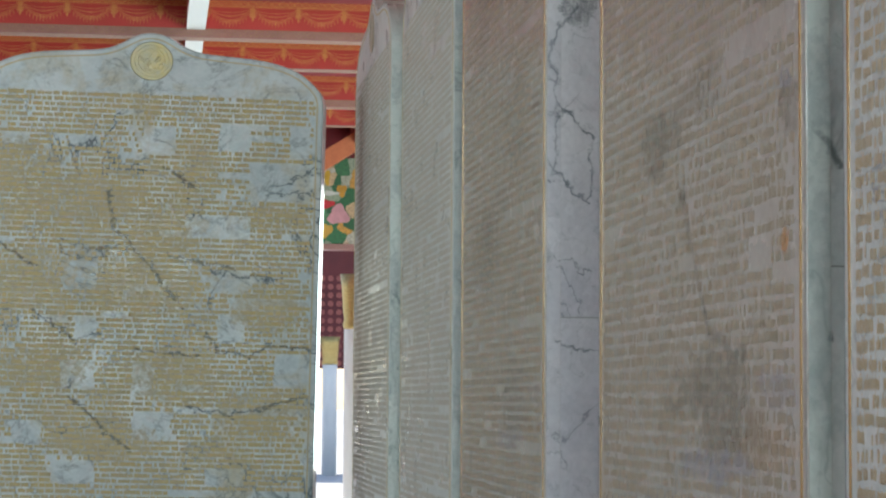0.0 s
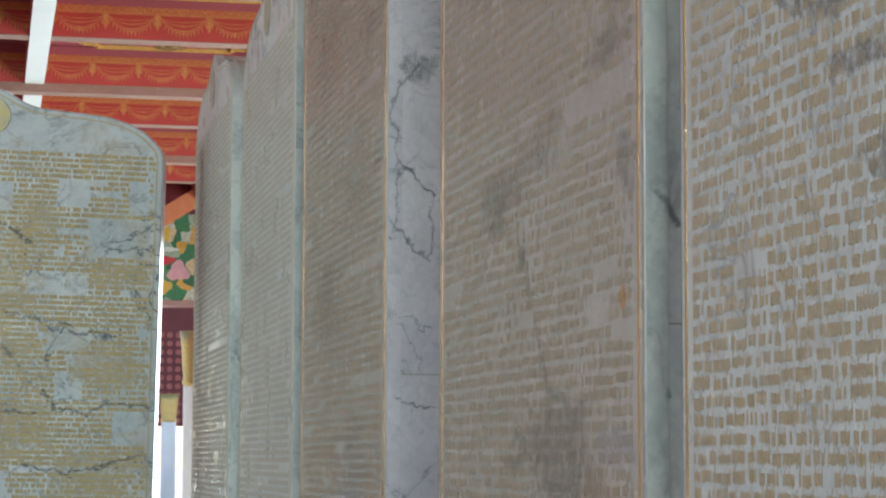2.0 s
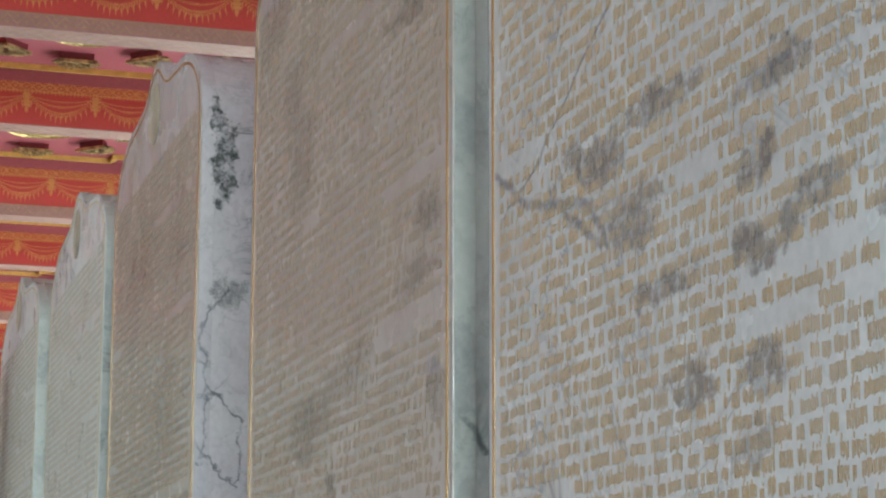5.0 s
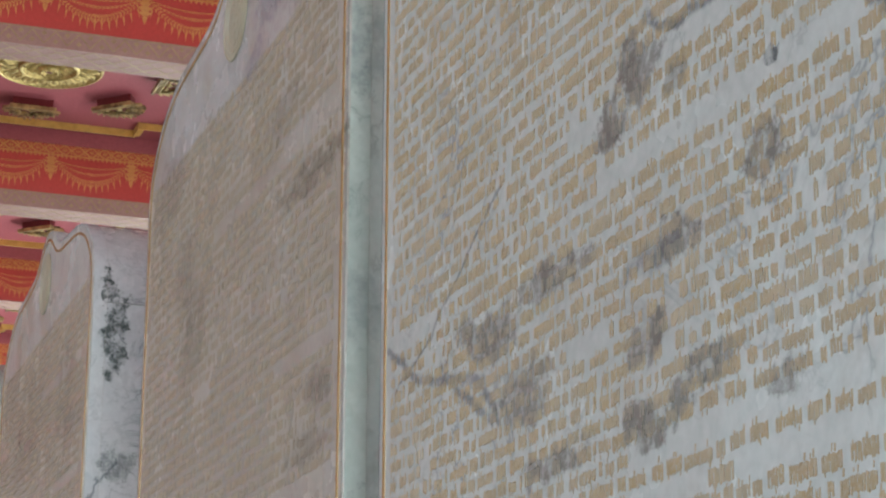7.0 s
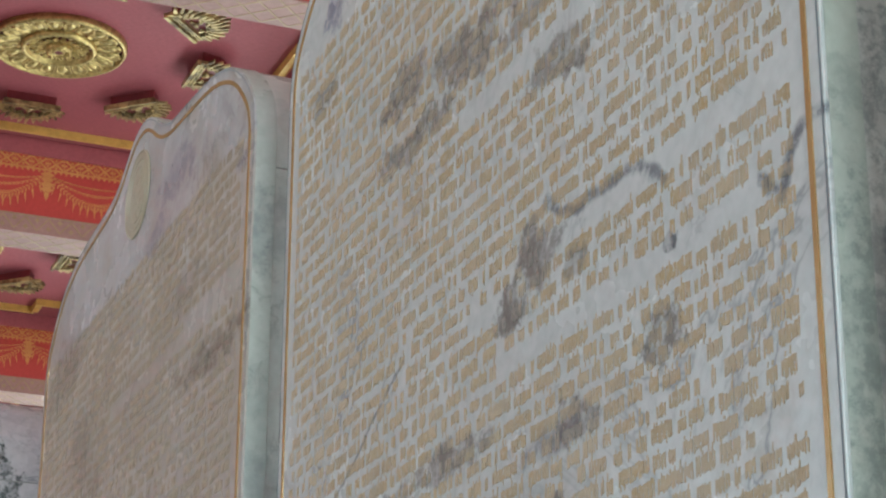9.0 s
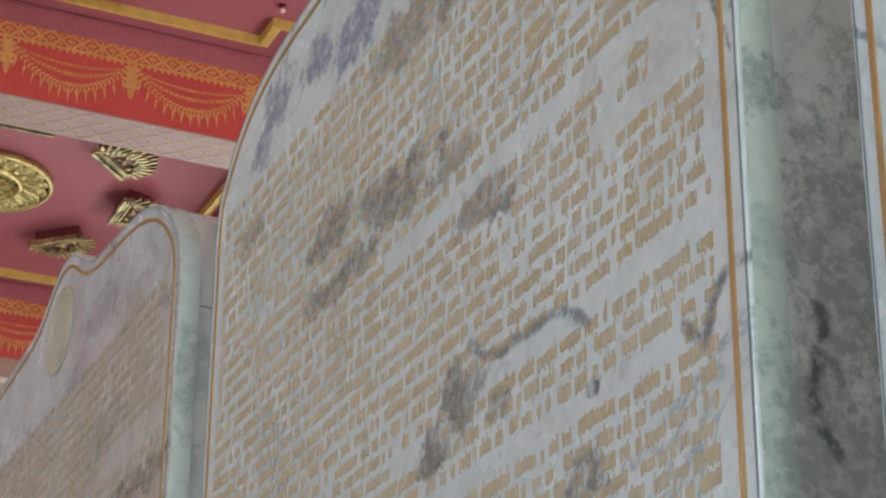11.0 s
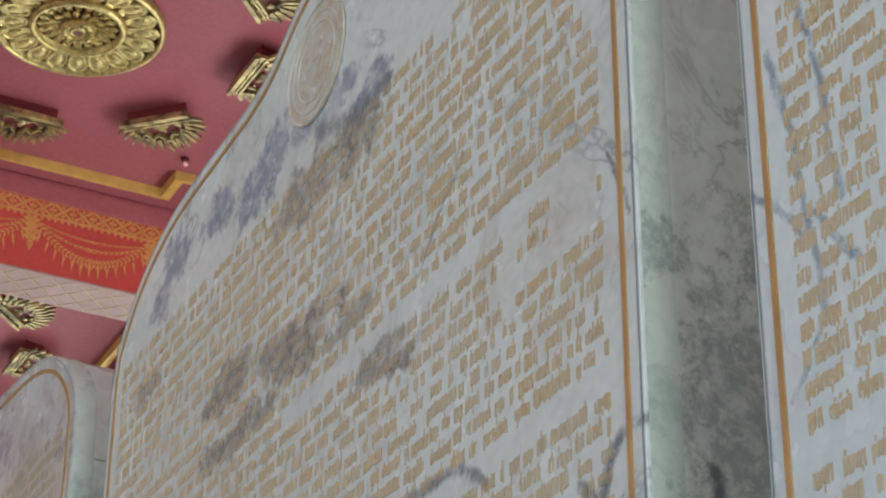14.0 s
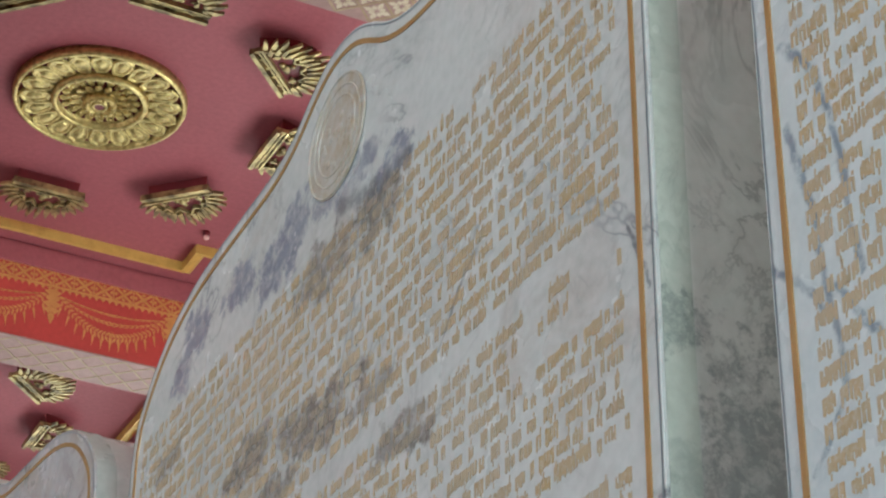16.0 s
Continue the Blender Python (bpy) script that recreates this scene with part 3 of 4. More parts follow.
# ---- ceiling beams with gilded painting ----
def beam_pattern(flat_g, flat_l, x0, x1, to3, h, pitch=0.407, start=0.0):
    """Painted gold border and garlands on a beam side of height h, from x0 to x1; b runs up from the lower edge."""
    top = h - 0.005
    d = 0.002
    # upper border: two rules and lozenges with small flowers
    for b in (0.262, 0.205):
        flat_g.bar(x0, b, x1, b, 0.008, d, to3)
    a = start + math.floor((x0 - start) / 0.0678) * 0.0678
    while a < x1 - 0.06:
        if a > x0:
            c = a + 0.034
            for s in (-1, 1):
                flat_g.bar(c - 0.028, 0.233 - 0.022 * s, c + 0.028, 0.233 + 0.022 * s, 0.009, d, to3)
                flat_g.prism([(c + s * 0.02, 0.233), (c + s * 0.026, 0.241), (c + s * 0.032, 0.233), (c + s * 0.026, 0.225)], d, to3)
                flat_g.prism([(c - 0.007, 0.233 + s * 0.016), (c, 0.233 + s * 0.022), (c + 0.007, 0.233 + s * 0.016), (c, 0.233 + s * 0.01)], d, to3)
            flat_g.bar(a, 0.21, a, 0.257, 0.004, d, to3)
            for k in range(3):
                q = a + 0.011 + 0.0226 * k
                flat_g.prism([(q - 0.007, 0.2), (q, 0.188), (q + 0.007, 0.2)], d, to3)
        a += 0.0678
    # swags
    k = math.floor((x0 - start) / pitch)
    while start + k * pitch < x1:
        a0 = start + k * pitch
        k += 1
        if a0 < x0 + 0.04 or a0 > x1 - 0.04:
            continue
        for j in range(4):  # pendant below the knot
            w = (0.026, 0.034, 0.026, 0.012)[j]
            b = 0.165 - 0.022 * j
            flat_g.prism([(a0 - w, b), (a0 - w * 0.4, b - 0.016), (a0, b - 0.008), (a0, b + 0.012)], d, to3)
            flat_g.prism([(a0 + w, b), (a0, b + 0.012), (a0, b - 0.008), (a0 + w * 0.4, b - 0.016)], d, to3)
        flat_g.prism([(a0 - 0.01, 0.09), (a0, 0.068), (a0 + 0.01, 0.09), (a0, 0.1)], d, to3)
        flat_g.prism([(a0 - 0.03, 0.186), (a0 - 0.012, 0.17), (a0 + 0.012, 0.17), (a0 + 0.03, 0.186), (a0, 0.196)], d, to3)
        if a0 + pitch > x1 - 0.03:
            continue
        for drop, wide, step in ((0.108, 0.040, 30), (0.060, 0.016, 22), (0.028, 0.010, 18)):
            for j in range(step):  # a rope of paired leaves
                f = (j + 0.5) / step
                u = a0 + 0.012 + f * (pitch - 0.024)
                b = 0.178 - drop * (1 - (2 * f - 1) ** 2)
                s = -drop * 4 * (1 - 2 * f) / pitch
                q = math.hypot(1, s)
                way = 1 if f < 0.5 else -1
                tx, ty = way / q, way * s / q
                L, g = pitch / step * 0.95, wide * 0.5 * (0.6 + 0.8 * min(f, 1 - f))
                for side in (-1, 1):
                    ox, oy = -ty * side, tx * side
                    flat_g.prism([(u, b), (u + tx * L * 0.3 + ox * g * 0.55, b + ty * L * 0.3 + oy * g * 0.55), (u + tx * L * 1.1 + ox * g, b + ty * L * 1.1 + oy * g), (u + tx * L * 0.75 + ox * g * 0.2, b + ty * L * 0.75 + oy * g * 0.2)][::side], d, to3)
        for j in range(13):  # tassels fanned under the rope
            f = (j + 1) / 14
            u = a0 + f * pitch
            b = 0.160 - 0.108 * (1 - (2 * f - 1) ** 2)
            lean = (f - 0.5) * 0.02
            flat_g.prism([(u - 0.0045, b), (u + lean, b - 0.036), (u + 0.0045, b), (u, b + 0.008)], d, to3)


def zigzag(flat_l, x0, x1, h, to3):
    """A zigzag with small fillers along a board of height h."""
    a, p = x0, h * 1.25
    while a < x1 - p:
        flat_l.bar(a, 0.008, a + p / 2, h - 0.012, 0.006, 0.002, to3)
        flat_l.bar(a + p / 2, h - 0.012, a + p, 0.008, 0.006, 0.002, to3)
        for c, b in ((a + p / 2, 0.02), (a, h - 0.022)):
            flat_l.prism([(c - 0.012, b), (c, b - 0.012), (c + 0.012, b), (c, b + 0.012)], 0.002, to3)
        a += p
    flat_l.bar(x0, h - 0.006, x1, h - 0.006, 0.005, 0.002, to3)


def soffit_pattern(flat_l, x0, x1, w, to3, flat_f=None):
    """A lozenge lattice with four-petalled flowers on the underside."""
    s = w / 2.0
    k = 0
    a = x0
    while a < x1 - s:
        for j in range(2):
            b = j * s - w / 2
            flat_l.bar(a, b, a + s, b + s, 0.007, 0.0015, to3)
            flat_l.bar(a, b + s, a + s, b, 0.007, 0.0015, to3)
            for ca, cb in ((a + s / 2, b), (a, b + s / 2)):
                if abs(cb) > w / 2 - 0.012:
                    continue
                for q in range(8 if flat_f else 0):
                    c, t = math.cos(q * math.pi / 4), math.sin(q * math.pi / 4)
                    r, e = s * (0.40 if q % 2 == 0 else 0.26), s * 0.085
                    flat_f.prism([(ca + c * 0.006, cb + t * 0.006), (ca + c * r * 0.65 - t * e, cb + t * r * 0.65 + c * e), (ca + c * r, cb + t * r), (ca + c * r * 0.65 + t * e, cb + t * r * 0.65 - c * e)], 0.0015, to3)
        a += s


H_BEAM = CEIL - SOFFIT


def cross_beam(fascia, flowers=False):
    """A cross beam; fascia: the height of a lattice board hung below its painted side."""
    low = SOFFIT - fascia
    t = empty("ceiling_beam", pose(0, 0, 0), "red ceiling cross beam painted with gold garlands", "ceiling beam", "ceiling cross beams", "structure")
    part("beam_body", box(LEFT_X, RIGHT_X, 0.0, BEAM_W - 0.045, SOFFIT, CEIL - 0.003), M_BEAM, t)
    part("upper_band", box(LEFT_X, RIGHT_X, -0.012, 0.0, CEIL - 0.076, CEIL - 0.003), M_CEIL, t, "plain rose red band")
    part("soffit", box(LEFT_X, RIGHT_X, -0.004, BEAM_W - 0.043, low - 0.006, SOFFIT), M_SOFFIT, t, "pink underside with gold lattice")
    fg, fl, ff = Flat(), Flat(), Flat() if flowers else None
    beam_pattern(fg, fl, -2.6, 4.4, lambda a, b, d: (a, -d, SOFFIT + b), H_BEAM, start=1.648 - 0.407 * 10)
    if fascia:
        zigzag(fl, -2.6, 4.4, fascia, lambda a, b, d: (a, -0.004 - d, low + b))
    w = BEAM_W - 0.05
    soffit_pattern(fl, -2.6, 4.4, w, lambda a, b, d: (a, w / 2 + b, low - 0.006 - d), ff)
    if ff:
        ff.done("soffit_flowers", M_FLOWER, t, "cream painted flowers")
    fg.done("garland", M_GPAINT, t, "painted gold garlands")
    fl.done("lattice", M_LATTICE, t, "dull gold lattice")
    return t


PLAIN_BEAM, DEEP_BEAM = cross_beam(0.0), cross_beam(0.075)
PLAIN_BEAM.matrix_world = pose(0, BEAM_Y0, 0)
DEEP_BEAM.matrix_world = pose(0, BEAM_Y0 + BAY_Y, 0)
FLOWER_BEAM = cross_beam(0.0, True)
FLOWER_BEAM.matrix_world = pose(0, BEAM_Y0 - BAY_Y, 0)
for i in (-3, -2, 3, 5, 7, 9):
    copy_thing(PLAIN_BEAM, pose(0, BEAM_Y0 + i * BAY_Y, 0))
for i in (2, 4, 6, 8):
    copy_thing(DEEP_BEAM, pose(0, BEAM_Y0 + i * BAY_Y, 0))

LONG = empty("long_beam", pose(LONG_X0, 0, 0), "pale long beam crossing the red ceiling beams", "ceiling beam", "long ceiling beams", "structure")
part("beam_body", box(-LONG_W / 2, LONG_W / 2, NEAR_Y, FAR_Y, SOFFIT, CEIL - 0.002), M_BEAM, LONG)
part("soffit", box(-LONG_W / 2, LONG_W / 2, NEAR_Y, FAR_Y, SOFFIT - 0.012, SOFFIT - 0.001), M_WHITE, LONG, "pale underside")
for i in (-2, -1, 1):
    copy_thing(LONG, pose(LONG_X0 + i * BAY_X, 0, 0))


# ---- coffers: gilt moulding, rosette, ornaments ----
def moulding(w, l):
    """A stepped moulding strip round a coffer, with set-back corners."""
    hx, hy, s = w / 2, l / 2, 0.13
    q = [(hx - 2 * s, hy), (hx - 2 * s, hy - s), (hx - s, hy - s), (hx - s, hy - 2 * s), (hx, hy - 2 * s)]
    loop = []
    for sx, sy, rev in ((1, 1, False), (1, -1, True), (-1, -1, False), (-1, 1, True)):
        c = [(x * sx, y * sy) for x, y in q]
        loop += c[::-1] if rev else c
    sect = [(-0.022, 0.0), (-0.022, -0.012), (-0.010, -0.020), (0.004, -0.020), (0.010, -0.034), (0.022, -0.034), (0.022, 0.0)]
    bm = bmesh.new()
    n = len(loop)
    rings = []
    for i, (x, y) in enumerate(loop):
        p, nx = Vector(loop[i - 1]), Vector(loop[(i + 1) % n])
        c = Vector((x, y))
        d1, d2 = (c - p).normalized(), (nx - c).normalized()
        n1, n2 = Vector((d1.y, -d1.x)), Vector((d2.y, -d2.x))
        m = (n1 + n2)
        m = m / max(0.3, m.dot(n1))
        rings.append([bm.verts.new((x + m.x * o, y + m.y * o, z)) for o, z in sect])
    for a, b in zip(rings, rings[1:] + rings[:1]):
        for j in range(len(sect) - 1):
            bm.faces.new((a[j], b[j], b[j + 1], a[j + 1]))
    return bm


def petal_ring(count, r0, r1, half, z0, z1, thick, tip=0.25):
    """Pointed petals round a centre, their tips hanging lower than their feet, each with a raised edge and a midrib."""
    v, f = [], []
    out = [(0.0, -0.42), (0.3, -0.8), (0.62, -1.0), (0.84, -0.8), (1.0, 0.0), (0.84, 0.8), (0.62, 1.0), (0.3, 0.8), (0.0, 0.42)]
    m = len(out)
    for i in range(count):
        a = 2 * math.pi * i / count
        c, s = math.cos(a), math.sin(a)
        k = len(v)
        for shrink, dz in ((1.0, 0.5), (1.0, -0.2), (0.9, -1.0), (0.76, -1.0), (0.68, -0.3), (0.46, -0.3), (0.38, -0.9), (0.14, -1.3)):
            for p, t in out:
                q = 0.52 + (p - 0.52) * shrink
                rr, tt = r0 + (r1 - r0) * q, t * half * shrink
                v.append((c * rr - s * tt, s * rr + c * tt, z0 + (z1 - z0) * q + dz * thick))
        for g in range(7):
            for e in range(m):
                f.append((k + m * g + e, k + m * g + (e + 1) % m, k + m * (g + 1) + (e + 1) % m, k + m * (g + 1) + e))
        f.append(tuple(k + 7 * m + e for e in range(m)))
    return v, f


def rosette():
    t = empty("ceiling_rosette", pose(0, 0, 0), "round gilded lotus rosette on the rose red ceiling", "ceiling rosette", "ceiling rosettes")
    part("backplate", lathe([(0.236, 0.0), (0.236, -0.010), (0.0001, -0.010)], 64), M_MAROON, t, "dark maroon ground")
    part("rim", lathe([(0.226, -0.008), (0.227, -0.026), (0.231, -0.031), (0.238, -0.030), (0.242, -0.022), (0.242, 0.0), (0.236, 0.0)], 64), M_GOLD, t, smooth=True)
    v, f = petal_ring(20, 0.132, 0.229, 0.0315, -0.014, -0.022, 0.0055)
    nv, nf = len(v) // 20, len(f) // 20
    one = mesh_ob("petal", v[:nv], f[:nf], M_GOLD, t)
    for i in range(1, 20):
        ob = new("petal", one.data)
        ob.parent, ob.rotation_euler = t, (0, 0, i * math.pi / 10)
    part("inner_rim", lathe([(0.117, -0.008), (0.117, -0.030), (0.122, -0.036), (0.130, -0.034), (0.135, -0.026), (0.136, -0.008)], 56), M_GOLD, t, smooth=True)
    v, f = petal_ring(20, 0.070, 0.113, 0.0115, -0.013, -0.018, 0.004)
    v2, f2 = petal_ring(16, 0.044, 0.084, 0.0105, -0.018, -0.026, 0.004)
    mesh_ob("inner_petals", v + v2, f + [tuple(i + len(v) for i in q) for q in f2], M_GOLD, t)["kind"] = "stuff"
    part("hub_ring", lathe([(0.030, -0.012), (0.030, -0.040), (0.037, -0.046), (0.046, -0.042), (0.049, -0.012)], 32), M_GOLD, t, smooth=True)
    bm = lathe([(0.024, -0.010), (0.023, -0.040), (0.014, -0.042), (0.013, -0.010)], 24)
    for i in range(12):
        a = i * math.pi / 6
        bmesh.ops.create_icosphere(bm, subdivisions=1, radius=0.006, matrix=Matrix.Translation((0.038 * math.cos(a), 0.038 * math.sin(a), -0.046)))
    part("hub", bm, M_GOLD, t, smooth=True)
    part("hub_recess", lathe([(0.0145, -0.02), (0.0145, -0.041), (0.0001, -0.041)], 20), M_MAROON, t, "maroon centre")
    return t


def ornament():
    """A fan-shaped bracket; its flames point along +y (outwards)."""
    t = empty("ceiling_ornament", pose(0, 0, 0), "gilded flame ornament fixed to the rose red ceiling", "ceiling ornament", "ceiling ornaments")
    z0, z1 = 0.0, -0.055
    ring = [(-0.098, -0.055), (0.098, -0.055), (0.075, 0.02), (0.04, 0.052), (0.0, 0.078), (-0.04, 0.052), (-0.075, 0.02)]
    bm = bmesh.new()
    a = [bm.verts.new((x, y, z0)) for x, y in ring]
    b = [bm.verts.new((x * 0.96, y * 0.96, z1 + 0.012)) for x, y in ring]
    for i in range(7):
        bm.faces.new((a[i], a[(i + 1) % 7], b[(i + 1) % 7], b[i]))
    bm.faces.new(b)
    part("base_block", bm, M_MAROON, t, "maroon wooden block")
    f = Flat()
    to3 = lambda x, y, d: (x, y, z1 + 0.012 - d)
    for y, w, d in ((-0.070, 0.013, 0.020), (-0.052, 0.006, 0.013), (-0.040, 0.007, 0.015)):
        f.bar(-0.112, y, 0.112, y, w, d, to3)
    for x in (-0.104, -0.066, -0.022, 0.022, 0.066, 0.104):
        f.bar(x, -0.066, x, -0.038, 0.012, 0.011, to3)
    for s in (-1, 1):
        for x0, y0, x1, y1, w in ((0.098, -0.04, 0.080, 0.014, 0.008), (0.080, 0.014, 0.058, 0.004, 0.006), (0.058, 0.004, 0.046, 0.038, 0.007), (0.046, 0.038, 0.024, 0.022, 0.006), (0.024, 0.022, 0.0, 0.060, 0.007)):
            f.bar(s * x0, y0, s * x1, y1, w, 0.013, to3)
        f.prism([(s * 0.060, -0.030), (s * 0.068, -0.018), (s * 0.060, -0.002), (s * 0.052, -0.018)][::s], 0.010, to3)
    f.done("gilt_frame", M_GOLD_OLD, t)
    tips = [(0.104, -0.034, 0.140, -0.018), (0.100, -0.012, 0.136, 0.016), (0.090, 0.010, 0.122, 0.046), (0.076, 0.026, 0.094, 0.074), (0.058, 0.040, 0.072, 0.094), (0.038, 0.052, 0.044, 0.110), (0.014, 0.062, 0.014, 0.126)]
    c = Flat()
    for shrink, depth in ((1.0, 0.010), (0.78, 0.016)):
        for s in (-1, 1):
            for bx, by, tx, ty in tips:
                b, e = Vector((bx * s, by)) * shrink, Vector((tx * s, ty)) * shrink
                d = e - b
                o = Vector((-d.y, d.x)).normalized() * 0.0095 * shrink
                q = [b + o * 0.8, b + d * 0.45 + o, e + o * 0.25, e - o * 0.15, b + d * 0.5 - o * 0.55, b - o * 0.8]
                c.prism([tuple(p) for p in q], depth, to3)
    c.done("flame_crest", M_GOLD_OLD, t)["kind"] = "stuff"
    bm = bmesh.new()
    for x, y, r in ((0.0, -0.012, 0.017), (-0.017, -0.016, 0.011), (0.017, -0.016, 0.011), (0.0, 0.01, 0.010), (-0.048, -0.015, 0.006), (0.048, -0.015, 0.006)):
        bmesh.ops.create_icosphere(bm, subdivisions=2, radius=r, matrix=Matrix.Translation((x, y, z1 + 0.008)) @ Matrix.Diagonal((0.85, 0.85, 0.6, 1)))
    part("scroll_boss", bm, M_GOLD_OLD, t, smooth=True)
    return t


ROS = rosette()
ROS.matrix_world = pose(0, -4.0, CEIL)
ORN = ornament()
ORN.matrix_world = pose(0.5, -4.0, CEIL)
MOULD = tagged(part("ceiling_moulding", moulding(1.72, 1.77), M_MOULD), "stepped gilt moulding framing a ceiling coffer", "moulding", "coffer mouldings", "structure")
COF_X, COF_Y = 1.452, BEAM_Y0 - (BAY_Y - BEAM_W) / 2
first = True
for i in (-1, 0):
    for j in range(-1, 9):
        cx, cy = COF_X + i * BAY_X, COF_Y + j * BAY_Y
        ma, mb = pose(cx + 0.020, cy + 0.072, CEIL) @ Matrix.Diagonal((1.04, 1.04, 1.0, 1)), pose(cx, cy, CEIL)
        if first:
            ROS.matrix_world, MOULD.matrix_world = ma, mb
        else:
            copy_thing(ROS, pose(*ma.translation)), copy_thing(MOULD, mb)
        for k in range(8):
            a = k * math.pi / 4
            m = pose(cx + 0.026 + 0.565 * math.sin(a), cy + 0.034 + 0.580 * math.cos(a), CEIL, 0, 0, -45 * k)
            if first:
                ORN.matrix_world, first = m, False
            else:
                copy_thing(ORN, m)

# ---- inscribed stelae ----
FIN = 1.292 + EYE            # top of the crest
BASE = 0.55                  # top of the plinth
HALF_W = 0.5525
CREST = [(0.0, 0.0), (0.035, 0.005), (0.067, 0.019), (0.114, 0.047), (0.163, 0.062), (0.24, 0.069), (0.354, 0.080), (0.43, 0.101), (0.487, 0.133), (0.535, 0.182), (0.55, 0.22), (0.5525, 0.255)]


def crest_points(fine=4):
    pts = []
    c = [(-CREST[1][0], CREST[1][1])] + CREST + [(0.5525, 0.3)]
    for i in range(1, len(c) - 2):
        p0, p1, p2, p3 = (Vector(q) for q in c[i - 1:i + 3])
        for k in range(fine):
            t = k / fine
            pts.append(0.5 * ((2 * p1) + (p2 - p0) * t + (2 * p0 - 5 * p1 + 4 * p2 - p3) * t * t + (3 * p1 - p0 - 3 * p2 + p3) * t ** 3))
    pts.append(Vector(CREST[-1]))
    return [(p.x, -p.y) for p in pts]


def outline(inset=0.0, foot=None):
    """Closed outline (x, z) round a stele, z from the crest's top; starts lower left, runs over the crest to the lower right."""
    right = crest_points()
    full = [(-x, z) for x, z in right[:0:-1]] + right
    foot = BASE - 0.03 - FIN if foot is None else foot
    pts = [Vector((-HALF_W, foot))] + [Vector(p) for p in full] + [Vector((HALF_W, foot))]
    out = []
    for i, p in enumerate(pts):
        if i == 0:
            q = p + Vector((inset, inset))
        elif i == len(pts) - 1:
            q = p + Vector((-inset, inset))
        else:
            d = (pts[i + 1] - pts[i - 1]).normalized()
            q = p + Vector((d.y, -d.x)) * inset
        out.append((q.x, q.y))
    return out


def slab(rings, clip=None):
    """A plate through rings of (inset, y)."""
    bm = bmesh.new()
    rows = [[bm.verts.new((x, y, z + FIN)) for x, z in outline(inset)] for inset, y in rings]
    n = len(rows[0])
    for a, b in zip(rows, rows[1:]):
        for i in range(n):
            bm.faces.new((a[i], a[(i + 1) % n], b[(i + 1) % n], b[i]))
    bm.faces.new(rows[0])
    bm.faces.new(rows[-1][::-1])
    return bm


def cut(bm, z, keep_above):
    """Keeps the part of a mesh above or below z and closes it."""
    g = bm.verts[:] + bm.edges[:] + bm.faces[:]
    r = bmesh.ops.bisect_plane(bm, geom=g, plane_co=(0, 0, z), plane_no=(0, 0, 1), clear_inner=keep_above, clear_outer=not keep_above)
    es = [e for e in r["geom_cut"] if isinstance(e, bmesh.types.BMEdge)]
    bmesh.ops.contextual_create(bm, geom=es)
    return bm


